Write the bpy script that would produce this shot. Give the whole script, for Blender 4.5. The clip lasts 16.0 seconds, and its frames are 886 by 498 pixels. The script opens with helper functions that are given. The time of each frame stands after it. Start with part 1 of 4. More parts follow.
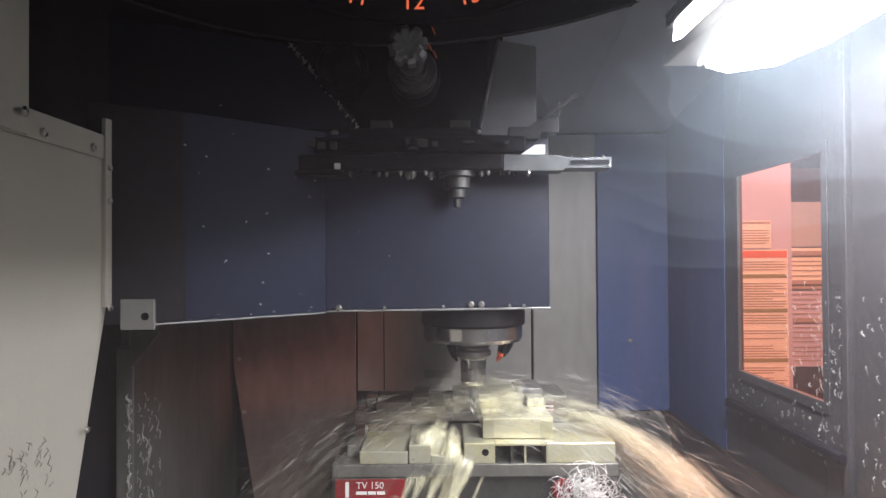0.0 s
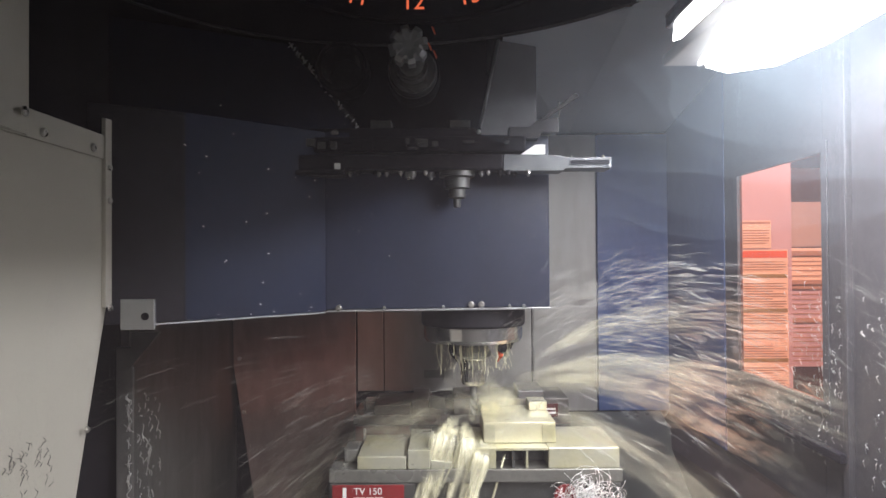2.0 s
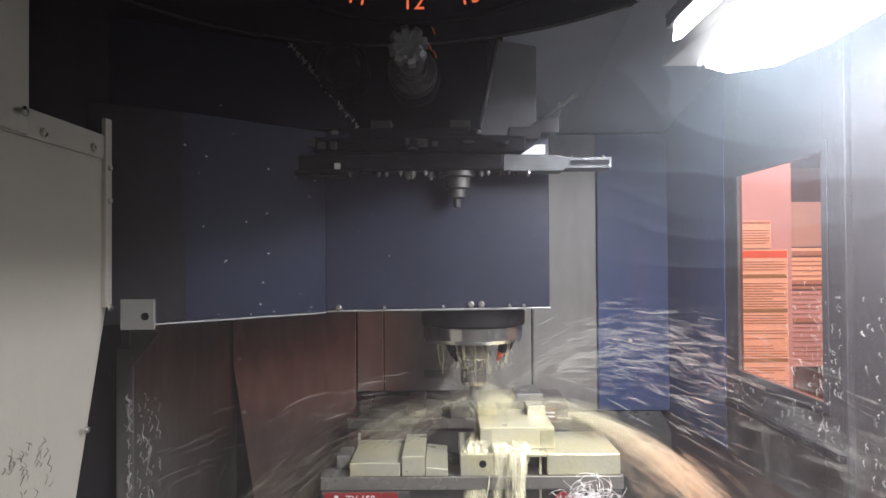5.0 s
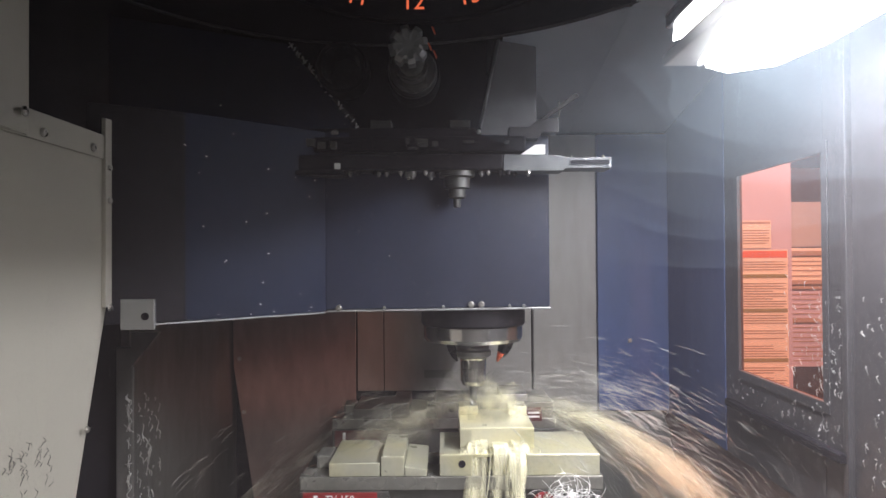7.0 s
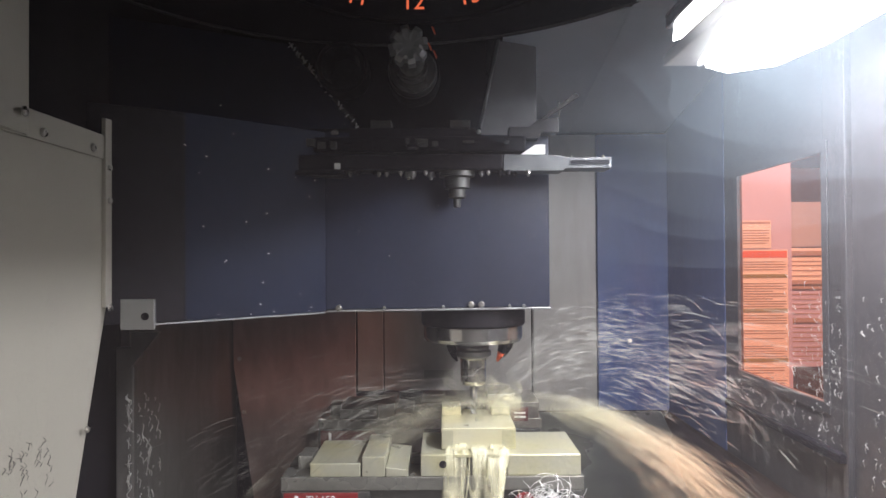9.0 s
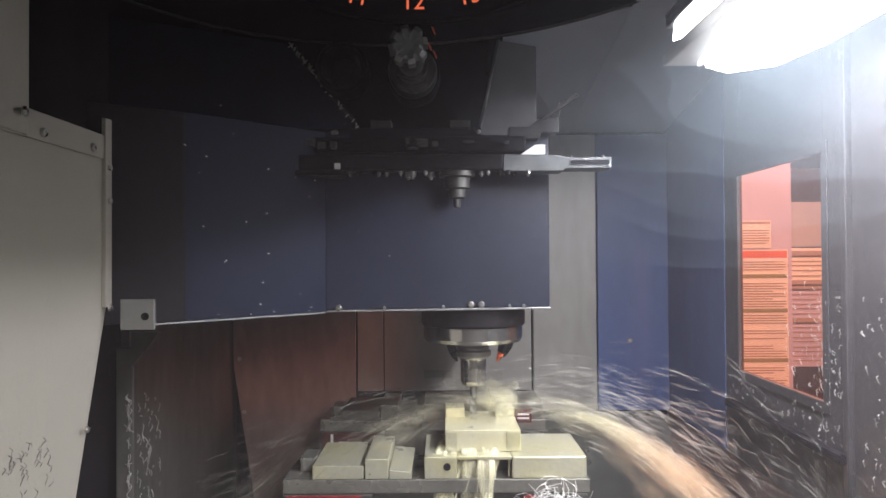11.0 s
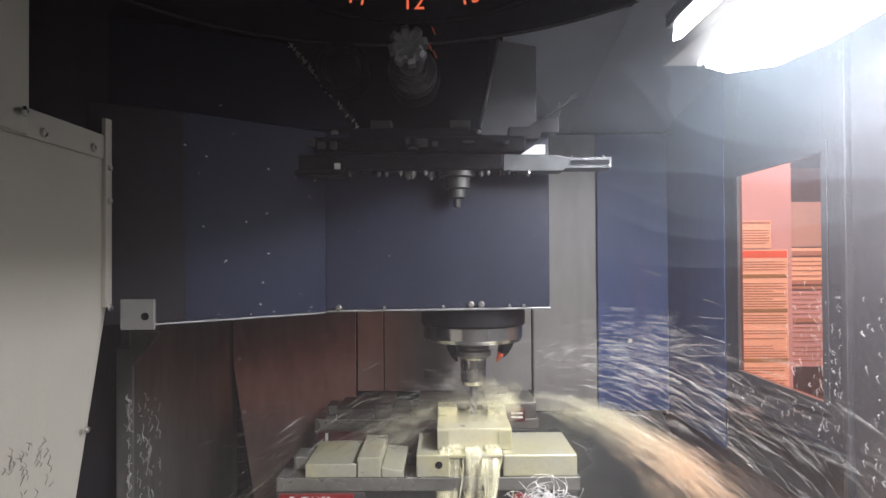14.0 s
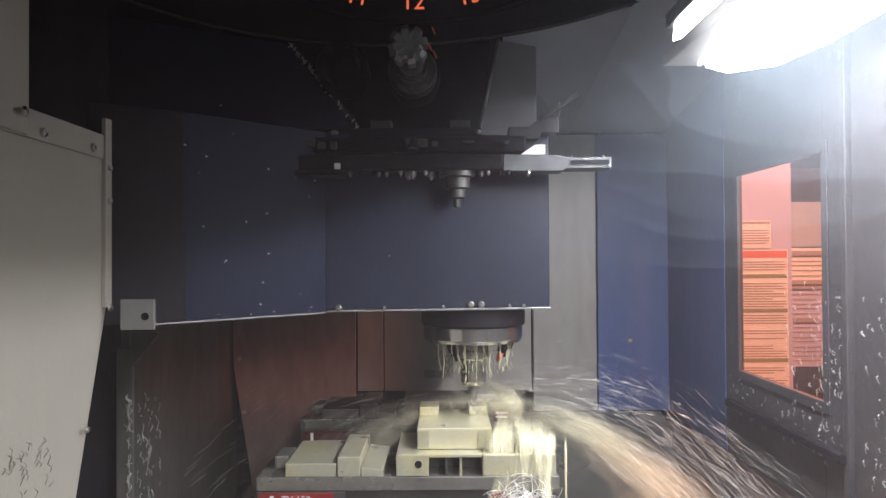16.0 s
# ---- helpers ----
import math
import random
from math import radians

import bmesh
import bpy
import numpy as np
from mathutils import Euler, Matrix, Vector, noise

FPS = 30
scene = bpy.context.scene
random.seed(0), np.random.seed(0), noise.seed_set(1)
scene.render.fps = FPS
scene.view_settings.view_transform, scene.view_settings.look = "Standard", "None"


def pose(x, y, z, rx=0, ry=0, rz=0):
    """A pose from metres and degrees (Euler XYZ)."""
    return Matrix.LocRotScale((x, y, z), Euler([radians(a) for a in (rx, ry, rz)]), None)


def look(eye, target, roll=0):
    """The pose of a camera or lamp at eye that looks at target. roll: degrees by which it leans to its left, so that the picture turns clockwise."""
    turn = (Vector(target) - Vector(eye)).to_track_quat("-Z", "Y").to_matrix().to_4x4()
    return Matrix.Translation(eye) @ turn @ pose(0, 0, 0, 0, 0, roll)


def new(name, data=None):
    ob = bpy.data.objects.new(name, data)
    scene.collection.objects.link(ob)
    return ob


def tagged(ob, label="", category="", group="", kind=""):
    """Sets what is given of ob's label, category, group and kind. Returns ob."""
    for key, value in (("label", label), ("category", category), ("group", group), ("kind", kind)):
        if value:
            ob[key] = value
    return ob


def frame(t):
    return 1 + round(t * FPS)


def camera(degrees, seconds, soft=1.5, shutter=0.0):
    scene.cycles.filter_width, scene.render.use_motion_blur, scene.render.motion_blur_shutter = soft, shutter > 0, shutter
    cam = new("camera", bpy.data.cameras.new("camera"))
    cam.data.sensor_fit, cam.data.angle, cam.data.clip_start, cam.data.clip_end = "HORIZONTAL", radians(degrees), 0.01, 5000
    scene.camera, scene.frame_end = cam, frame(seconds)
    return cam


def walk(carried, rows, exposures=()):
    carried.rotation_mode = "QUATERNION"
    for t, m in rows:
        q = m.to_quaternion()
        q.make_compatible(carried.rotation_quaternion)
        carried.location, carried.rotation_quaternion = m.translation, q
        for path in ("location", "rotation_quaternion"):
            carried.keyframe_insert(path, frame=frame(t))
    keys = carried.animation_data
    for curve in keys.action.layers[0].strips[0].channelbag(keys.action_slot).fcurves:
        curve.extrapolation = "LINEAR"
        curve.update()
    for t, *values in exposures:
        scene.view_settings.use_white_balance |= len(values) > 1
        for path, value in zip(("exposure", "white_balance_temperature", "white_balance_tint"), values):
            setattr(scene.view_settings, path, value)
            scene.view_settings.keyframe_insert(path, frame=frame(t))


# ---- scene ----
# Inside a vertical machining centre. The eye is at x = 0, y = 0, z = 1.5; y runs into the machine.
EYE = 1.5
cam = camera(65, 16.0, soft=1.5, shutter=0.5)
stand = look((0, 0, EYE), (0, 10, EYE + 10 * math.tan(radians(0.75))), -0.35)
scene.cycles.transparent_max_bounces = 64      # thin spray lies many layers deep
walk(cam, [(0, stand), (16, stand)], [(0, 0.08, 6350, 14), (16, 0.08, 6350, 14)])

# ---- world and light ----
world = bpy.data.worlds.new("shop")
scene.world = world
world.use_nodes = True
world.node_tree.nodes["Background"].inputs[0].default_value = (0.9, 0.95, 1, 1)
world.node_tree.nodes["Background"].inputs[1].default_value = 0.05


def area_lamp(name, eye, target, sx, sy, watts, colour=(1, 1, 1), spread=180):
    data = bpy.data.lights.new(name, "AREA")
    data.shape, data.size, data.size_y, data.energy, data.color = "RECTANGLE", sx, sy, watts, colour
    data.spread = radians(spread)
    ob = new(name, data)
    ob.matrix_world = look(eye, target)
    return ob


# the work light's two tubes light the chamber; the other lamps are unseen, added fills
LAMP_GLOW = 6.5
area_lamp("work_light_beam", (0.470, 0.73, EYE + 0.317), (0.470, 0.7302, EYE - 0.4), 0.025, 0.82, 21.5, (0.97, 0.99, 1))
area_lamp("front_fill", (1.2, -3.5, 3.2), (-0.3, 1.2, 1.2), 0.4, 1.6, 120, (1, 0.95, 0.86))
area_lamp("notice_fill", (1.35, 1.75, 2.7), (1.2, 2.6, 1.5), 0.2, 0.8, 32, (1, 0.97, 0.9))

# added lamps aimed through the window, to throw orange on jet and back panel
area_lamp("window_fill", (1.5, 1.36, 3.2), (0.6, 1.36, 1.36), 0.2, 0.6, 20, (1, 0.82, 0.60), 60)
area_lamp("far_fill", (4.4, -0.85, 2.45), (0.647, 1.35, 1.4), 0.3, 1.2, 8, (1, 0.86, 0.7), 50)

# ---- materials ----


def material(name, colour, rough=0.5, metal=0.0, vary=0.25, scale=6.0, grain=90.0, bump=0.15, coat=0.0,
             second=None, streak=(1, 1, 1), rough_vary=0.12, emit=0.0, alpha=1.0, transmit=0.0, wisps=None, gloss=0.5):
    """A painted, metal or wet surface: two scales of colour change, uneven gloss and fine relief."""
    m = bpy.data.materials.new(name)
    m.use_nodes = True
    n, l = m.node_tree.nodes, m.node_tree.links
    b = n["Principled BSDF"]
    co = n.new("ShaderNodeTexCoord")
    mp = n.new("ShaderNodeMapping")
    mp.inputs["Scale"].default_value = streak
    l.new(co.outputs["Object"], mp.inputs["Vector"])
    big, fine = n.new("ShaderNodeTexNoise"), n.new("ShaderNodeTexNoise")
    big.inputs["Scale"].default_value, big.inputs["Detail"].default_value = scale, 6
    fine.inputs["Scale"].default_value, fine.inputs["Detail"].default_value = grain, 4
    l.new(mp.outputs[0], big.inputs["Vector"])
    l.new(mp.outputs[0], fine.inputs["Vector"])
    mix = n.new("ShaderNodeMix")
    mix.data_type = "RGBA"
    other = second or tuple(c * (1 - vary) for c in colour)
    mix.inputs[6].default_value, mix.inputs[7].default_value = (*colour, 1), (*other, 1)
    ramp = n.new("ShaderNodeValToRGB")
    ramp.color_ramp.elements[0].position, ramp.color_ramp.elements[1].position = 0.38, 0.68
    l.new(big.outputs[0], ramp.inputs[0])
    l.new(ramp.outputs[0], mix.inputs[0])
    mul = n.new("ShaderNodeMix")
    mul.data_type, mul.blend_type = "RGBA", "MULTIPLY"
    mul.inputs[0].default_value = vary
    l.new(mix.outputs[2], mul.inputs[6])
    l.new(fine.outputs[0], mul.inputs[7])
    l.new(mul.outputs[2], b.inputs["Base Color"])
    rr = n.new("ShaderNodeMapRange")
    rr.inputs["To Min"].default_value = max(0.03, rough - rough_vary)
    rr.inputs["To Max"].default_value = min(1, rough + rough_vary)
    l.new(big.outputs[0], rr.inputs["Value"])
    l.new(rr.outputs[0], b.inputs["Roughness"])
    b.inputs["Metallic"].default_value = metal
    b.inputs["Coat Weight"].default_value = coat
    b.inputs["Specular IOR Level"].default_value = gloss
    b.inputs["Coat Roughness"].default_value = 0.12
    b.inputs["Transmission Weight"].default_value = transmit
    b.inputs["Alpha"].default_value = alpha
    if bump:
        bp = n.new("ShaderNodeBump")
        bp.inputs["Strength"].default_value, bp.inputs["Distance"].default_value = bump, 0.002
        l.new(fine.outputs[0], bp.inputs["Height"])
        l.new(bp.outputs[0], b.inputs["Normal"])
    if wisps:
        wm, wn, wr = n.new("ShaderNodeMapping"), n.new("ShaderNodeTexNoise"), n.new("ShaderNodeMapRange")
        wm.inputs["Scale"].default_value = wisps
        wn.inputs["Scale"].default_value, wn.inputs["Detail"].default_value = 1.0, 5
        wr.inputs["From Min"].default_value, wr.inputs["From Max"].default_value = 0.36, 0.66
        wr.inputs["To Min"].default_value, wr.inputs["To Max"].default_value = 0.0, alpha
        l.new(co.outputs["Object"], wm.inputs["Vector"])
        l.new(wm.outputs[0], wn.inputs["Vector"])
        l.new(wn.outputs[0], wr.inputs["Value"])
        l.new(wr.outputs[0], b.inputs["Alpha"])
    if emit:
        b.inputs["Emission Color"].default_value = (*colour, 1)
        b.inputs["Emission Strength"].default_value = emit
    return m


def tinted_glass(name, colour):
    m = bpy.data.materials.new(name)
    m.use_nodes = True
    n, l = m.node_tree.nodes, m.node_tree.links
    n.remove(n["Principled BSDF"])
    clear, gloss, mix = (n.new("ShaderNodeBsdfTransparent"), n.new("ShaderNodeBsdfGlossy"), n.new("ShaderNodeMixShader"))
    clear.inputs[0].default_value = (*colour, 1)
    gloss.inputs["Roughness"].default_value = 0.06
    mix.inputs[0].default_value = 0.05
    l.new(clear.outputs[0], mix.inputs[1])
    l.new(gloss.outputs[0], mix.inputs[2])
    l.new(mix.outputs[0], n["Material Output"].inputs[0])
    return m


def vapour(name, colour, alpha, wisps=None):
    """Fine drops: light passes through and scatters both ways."""
    m = bpy.data.materials.new(name)
    m.use_nodes = True
    n, l = m.node_tree.nodes, m.node_tree.links
    n.remove(n["Principled BSDF"])
    clear, front, back = n.new("ShaderNodeBsdfTransparent"), n.new("ShaderNodeBsdfDiffuse"), n.new("ShaderNodeBsdfTranslucent")
    both, mix = n.new("ShaderNodeMixShader"), n.new("ShaderNodeMixShader")
    front.inputs[0].default_value = back.inputs[0].default_value = (*colour, 1)
    l.new(front.outputs[0], both.inputs[1])
    l.new(back.outputs[0], both.inputs[2])
    l.new(clear.outputs[0], mix.inputs[1])
    l.new(both.outputs[0], mix.inputs[2])
    mix.inputs[0].default_value = alpha
    if wisps:
        co, wm, wn, wr = (n.new("ShaderNodeTexCoord"), n.new("ShaderNodeMapping"), n.new("ShaderNodeTexNoise"), n.new("ShaderNodeMapRange"))
        wm.inputs["Scale"].default_value = wisps
        wn.inputs["Scale"].default_value, wn.inputs["Detail"].default_value = 1.0, 5
        wr.inputs["From Min"].default_value, wr.inputs["From Max"].default_value = 0.36, 0.66
        wr.inputs["To Min"].default_value, wr.inputs["To Max"].default_value = 0.0, alpha
        l.new(co.outputs["Object"], wm.inputs["Vector"])
        l.new(wm.outputs[0], wn.inputs["Vector"])
        l.new(wn.outputs[0], wr.inputs["Value"])
        l.new(wr.outputs[0], mix.inputs[0])
    l.new(mix.outputs[0], n["Material Output"].inputs[0])
    return m


NAVY = material("navy_enamel", (0.014, 0.019, 0.043), 0.48, vary=0.35, scale=4, grain=60, gloss=0.3)
BLACK = material("black_enamel", (0.017, 0.015, 0.019), 0.6, vary=0.3, scale=5, grain=70, gloss=0.12)
BLUE = material("blue_enamel", (0.060, 0.100, 0.25), 0.45, vary=0.25, scale=3, grain=50, streak=(1, 1, 0.35))
NAVYSHEET = material("matt_navy_enamel", (0.011, 0.016, 0.038), 0.6, vary=0.35, scale=4, grain=60, gloss=0.15)
SLATE = material("slate_enamel", (0.062, 0.058, 0.062), 0.42, vary=0.35, scale=4, grain=60, coat=0.1)
GREY = material("grey_sheet", (0.35, 0.335, 0.32), 0.42, 0.2, vary=0.3, scale=3, grain=40, streak=(1, 1, 0.3))
DARKGREY = material("wet_grey_sheet", (0.26, 0.25, 0.24), 0.33, 0.3, vary=0.4, scale=4, grain=45, coat=0.3, streak=(1, 1, 0.35))
BROWN = material("brown_sheet", (0.37, 0.285, 0.265), 0.4, 0.25, vary=0.4, scale=5, grain=45, streak=(1, 1, 0.3), second=(0.26, 0.19, 0.175))
CEILING = material("grey_blue_enamel", (0.44, 0.50, 0.55), 0.45, vary=0.15, scale=3, grain=50)
# reddish brown puts the window's orange light into the apron's colour
APRON = material("orange_lit_apron", (0.065, 0.042, 0.034), 0.4, 0.2, vary=0.4, scale=6, grain=45)
WING = material("dusty_grey_sheet", (0.17, 0.17, 0.18), 0.5, vary=0.25, scale=6, grain=60)
PAN = material("wet_pan_steel", (0.19, 0.19, 0.165), 0.3, 0.4, vary=0.4, scale=5, grain=40, coat=0.4, second=(0.10, 0.10, 0.09))
BEIGE = material("beige_enamel", (0.35, 0.33, 0.285), 0.5, vary=0.12, scale=2.5, grain=140, bump=0.05)
ALLOY = material("milled_alloy", (0.70, 0.675, 0.51), 0.3, 0.35, vary=0.25, scale=14, grain=160, bump=0.08, coat=0.5, second=(0.68, 0.63, 0.40))
VISEIRON = material("ground_vise_steel", (0.54, 0.53, 0.42), 0.32, 0.4, vary=0.3, scale=11, grain=130, coat=0.5, second=(0.58, 0.54, 0.31))
BEDIRON = material("wet_bed_steel", (0.27, 0.265, 0.24), 0.3, 0.5, vary=0.35, scale=12, grain=120, coat=0.5)
# darker copy of the vise steel; the rear vise's shade is in its colour
SHADEDIRON = material("shaded_vise_steel", (0.16, 0.155, 0.145), 0.4, 0.5, vary=0.3, scale=11, grain=130)
IRON = material("cast_iron", (0.10, 0.10, 0.095), 0.5, 0.5, vary=0.4, scale=12, grain=80)
STEEL = material("polished_steel", (0.62, 0.61, 0.59), 0.2, 0.95, vary=0.15, scale=10, grain=120, bump=0.03)
DULL = material("dull_alloy", (0.33, 0.335, 0.34), 0.45, 0.8, vary=0.2, scale=15, grain=120)
GUNMETAL = material("oily_alloy", (0.15, 0.155, 0.16), 0.5, 0.6, vary=0.25, scale=25, grain=150)
SCREW = material("zinc_screw", (0.5, 0.49, 0.46), 0.3, 0.9, vary=0.2, scale=60, grain=300)
RED = material("red_label", (0.26, 0.015, 0.018), 0.4, vary=0.25, scale=20, grain=90, coat=0.3)
# darker copy of the red label, dimmed to match the shaded rear vise
SHADEDRED = material("shaded_red_label", (0.10, 0.018, 0.018), 0.5, vary=0.3, scale=20, grain=90)
ORANGE = material("orange_tip_and_glint", (0.6, 0.09, 0.03), 0.4, vary=0.15, scale=30)
WHITE = material("white_print", (0.8, 0.8, 0.78), 0.5, vary=0.1, scale=20)
# glow added to the orange numbers so they show on the unlit drum
NUMERAL = material("orange_numeral_added_glow", (0.9, 0.16, 0.06), 0.5, vary=0.1, scale=20, emit=0.8)
PAPER = material("notice_paper", (0.86, 0.80, 0.64), 0.7, vary=0.08, scale=9, bump=0.03)
INK = material("print_ink", (0.42, 0.30, 0.22), 0.6, vary=0.1)
BAND = material("heading_band", (0.30, 0.26, 0.09), 0.6, vary=0.1)
BANDRED = material("heading_red", (0.75, 0.16, 0.05), 0.6, vary=0.1)
PINK = material("pale_cabinet", (0.58, 0.53, 0.62), 0.5, vary=0.1, scale=3)
SHOP = material("shop_wall", (0.45, 0.44, 0.42), 0.7, vary=0.15, scale=2)
CONCRETE = material("shop_floor", (0.22, 0.22, 0.21), 0.6, vary=0.3, scale=3)
CHIP = material("alloy_swarf", (0.88, 0.87, 0.85), 0.45, 0.4, vary=0.15, scale=60, bump=0)
GLASS = tinted_glass("orange_polycarbonate", (1.0, 0.67, 0.58))
GLAREHOOD = material("glare_hood", (1, 1, 1), 0.5, vary=0, bump=0, emit=1.3)
LED = material("led_diffuser", (1, 1, 1), 0.5, vary=0, bump=0, emit=LAMP_GLOW)
FLUID = material("coolant", (0.88, 0.84, 0.60), 0.25, vary=0.1, scale=30, grain=150, bump=0.1, alpha=0.62, coat=0.0, wisps=(55, 40, 6))
SPRAY = vapour("coolant_drops", (0.92, 0.91, 0.86), 0.34)
THREAD = vapour("coolant_threads", (0.92, 0.89, 0.70), 0.55)
MIST = vapour("coolant_mist", (0.92, 0.88, 0.68), 0.042)
HAZE = vapour("thin_coolant_mist", (0.88, 0.85, 0.72), 0.07)
VEIL = vapour("mist_veil", (0.92, 0.88, 0.68), 0.055, (22, 45, 60))
CREAM = vapour("cream_mist", (0.92, 0.88, 0.64), 0.13, (30, 40, 30))
# faint bluish and pale mist, added to imitate lamp glare and lift the blacks
LAMPGLARE = vapour("lamp_glare_mist", (0.70, 0.87, 1.0), 0.007, (2.2, 2.2, 2.2))
VEILGLARE = vapour("glare_mist", (1.0, 0.90, 0.95), 0.0054)

# ---- mesh helpers ----


def box(bm, x0, x1, y0, y1, z0, z1, bevel=0.0, seg=2):
    vs = [bm.verts.new((x, y, z)) for x in (x0, x1) for y in (y0, y1) for z in (z0, z1)]
    fs = [bm.faces.new([vs[i] for i in q]) for q in
          ((0, 1, 3, 2), (4, 6, 7, 5), (0, 4, 5, 1), (2, 3, 7, 6), (0, 2, 6, 4), (1, 5, 7, 3))]
    if bevel:
        es = list({e for f in fs for e in f.edges})
        bmesh.ops.bevel(bm, geom=es, offset=bevel, segments=seg, profile=0.6, affect="EDGES")
    return bm


def slab(bm, pts, normal, thick, bevel=0.0):
    """A flat plate: its outline pts (3D) pushed by thick along normal."""
    a = [bm.verts.new(p) for p in pts]
    b = [bm.verts.new(Vector(p) + Vector(normal) * thick) for p in pts]
    n = len(a)
    fs = [bm.faces.new(a), bm.faces.new(b[::-1])]
    fs += [bm.faces.new((a[i], b[i], b[(i + 1) % n], a[(i + 1) % n])) for i in range(n)]
    bmesh.ops.recalc_face_normals(bm, faces=fs)
    if bevel:
        es = list({e for f in fs for e in f.edges})
        bmesh.ops.bevel(bm, geom=es, offset=bevel, segments=2, profile=0.6, affect="EDGES")
    return bm


def lathe(bm, origin, profile, axis="z", seg=48, wobble=None):
    """A body of revolution: profile is (radius, height) along the axis."""
    rings = []
    for r, h in profile:
        ring = []
        for i in range(seg):
            a = 2 * math.pi * i / seg
            k = r * (wobble(a) if wobble else 1)
            u, v = k * math.cos(a), k * math.sin(a)
            p = (u, v, h) if axis == "z" else ((u, h, v) if axis == "y" else (h, u, v))
            ring.append(bm.verts.new(Vector(origin) + Vector(p)))
        rings.append(ring)
    fs = []
    for p, q in zip(rings, rings[1:]):
        fs += [bm.faces.new((p[i], p[(i + 1) % seg], q[(i + 1) % seg], q[i])) for i in range(seg)]
    fs += [bm.faces.new(rings[0][::-1]), bm.faces.new(rings[-1])]
    bmesh.ops.recalc_face_normals(bm, faces=fs)
    for f in fs[:-2]:
        f.smooth = not wobble
    for k in range(1, len(profile) - 1):
        a = math.atan2(profile[k][1] - profile[k - 1][1], profile[k][0] - profile[k - 1][0])
        b = math.atan2(profile[k + 1][1] - profile[k][1], profile[k + 1][0] - profile[k][0])
        if abs(math.remainder(a - b, 2 * math.pi)) > 0.4:
            for i in range(seg):
                bm.edges.get((rings[k][i], rings[k][(i + 1) % seg])).smooth = False
    for ring in (rings[0], rings[-1]):
        for i in range(seg):
            bm.edges.get((ring[i], ring[(i + 1) % seg])).smooth = False
    return bm


def tube(bm, pts, radius, seg=6):
    """A round rod along pts; radius is a number or one for each point."""
    rad = radius if isinstance(radius, (list, tuple)) else [radius] * len(pts)
    pts = [Vector(p) for p in pts]
    rings = []
    for i, p in enumerate(pts):
        d = (pts[min(i + 1, len(pts) - 1)] - pts[max(i - 1, 0)]).normalized()
        u = d.orthogonal().normalized()
        v = d.cross(u)
        rings.append([bm.verts.new(p + rad[i] * (math.cos(2 * math.pi * k / seg) * u + math.sin(2 * math.pi * k / seg) * v))
                      for k in range(seg)])
    for a, b in zip(rings, rings[1:]):
        for k in range(seg):
            f = bm.faces.new((a[k], a[(k + 1) % seg], b[(k + 1) % seg], b[k]))
            f.smooth = True
    bm.faces.new(rings[0][::-1])
    bm.faces.new(rings[-1])
    return bm


def thing(name, at, label, category, group="", kind=""):
    ob = new(name)
    ob.empty_display_size = 0.02
    ob.location = at
    bpy.context.view_layer.update()
    return tagged(ob, label, category, group, kind)


def origin_of(ob):
    p = Vector((0, 0, 0))
    while ob:
        p += ob.location
        ob = ob.parent
    return p


def part(name, bm, mat, parent, label="", kind=""):
    """Links bm, drawn in world places, as one mesh under parent."""
    me = bpy.data.meshes.new(name)
    base = origin_of(parent)
    for v in bm.verts:
        v.co -= base
    bm.to_mesh(me)
    bm.free()
    me.materials.append(mat)
    ob = new(name, me)
    ob.parent = parent
    return tagged(ob, label, "", "", kind)


def solo(name, bm, mat, label, category, kind="", group=""):
    """Links bm as a thing of one mesh."""
    me = bpy.data.meshes.new(name)
    bm.to_mesh(me)
    bm.free()
    me.materials.append(mat)
    return tagged(new(name, me), label, category, group, kind)


def B():
    return bmesh.new()


def screw_head(parent, x, y, z, facing, r=0.006):
    """A pan-head screw with a drive recess; facing is the axis it looks along."""
    s = -1 if facing[0] == "-" else 1
    prof = [(r * 0.5, s * 0.0), (r, s * 0.0005), (r, s * 0.0025), (r * 0.8, s * 0.0042), (r * 0.42, s * 0.0046), (r * 0.36, s * 0.0028)]
    return part("screw", lathe(B(), (x, y, z), prof, facing[1], 14), SCREW, parent)


def lettering(name, text, size, at, rot, mat, parent, align="LEFT"):
    cu = bpy.data.curves.new(name, "FONT")
    cu.body, cu.size, cu.extrude, cu.align_x = text, size, 0.0004, align
    tmp = new(name, cu)
    me = bpy.data.meshes.new_from_object(tmp.evaluated_get(bpy.context.evaluated_depsgraph_get()))
    bpy.data.objects.remove(tmp)
    me.materials.append(mat)
    ob = new(name, me)
    ob.parent = parent
    ob.matrix_basis = Matrix.Translation(Vector(at) - origin_of(parent)) @ pose(0, 0, 0, *rot)
    return ob


Z = EYE      # heights below are given from the eye's level

# ---- the shop outside ----


def shop():
    solo("ground", box(B(), -5, 5, -4, 8, -0.1, 0), CONCRETE, "grey concrete workshop floor", "floor", "structure")
    for k, (a, b, c, d) in enumerate(((-5.1, -5, -4, 8), (5, 5.1, -4, 8), (-5, 5, -4.1, -4), (-5, 5, 8, 8.1))):
        solo(("wall_west", "wall_east", "wall_south", "wall_north")[k], box(B(), a, b, c, d, 0, 4.2), SHOP,
             "plain painted workshop wall", "wall", "structure")
    solo("ceiling", box(B(), -5, 5, -4, 8, 4.2, 4.3), SHOP, "plain workshop ceiling", "ceiling", "structure")


shop()

# ---- the machine's enclosure ----
XR, XL, YB = 0.647, -0.60, 2.0     # right wall, left wall, back wall
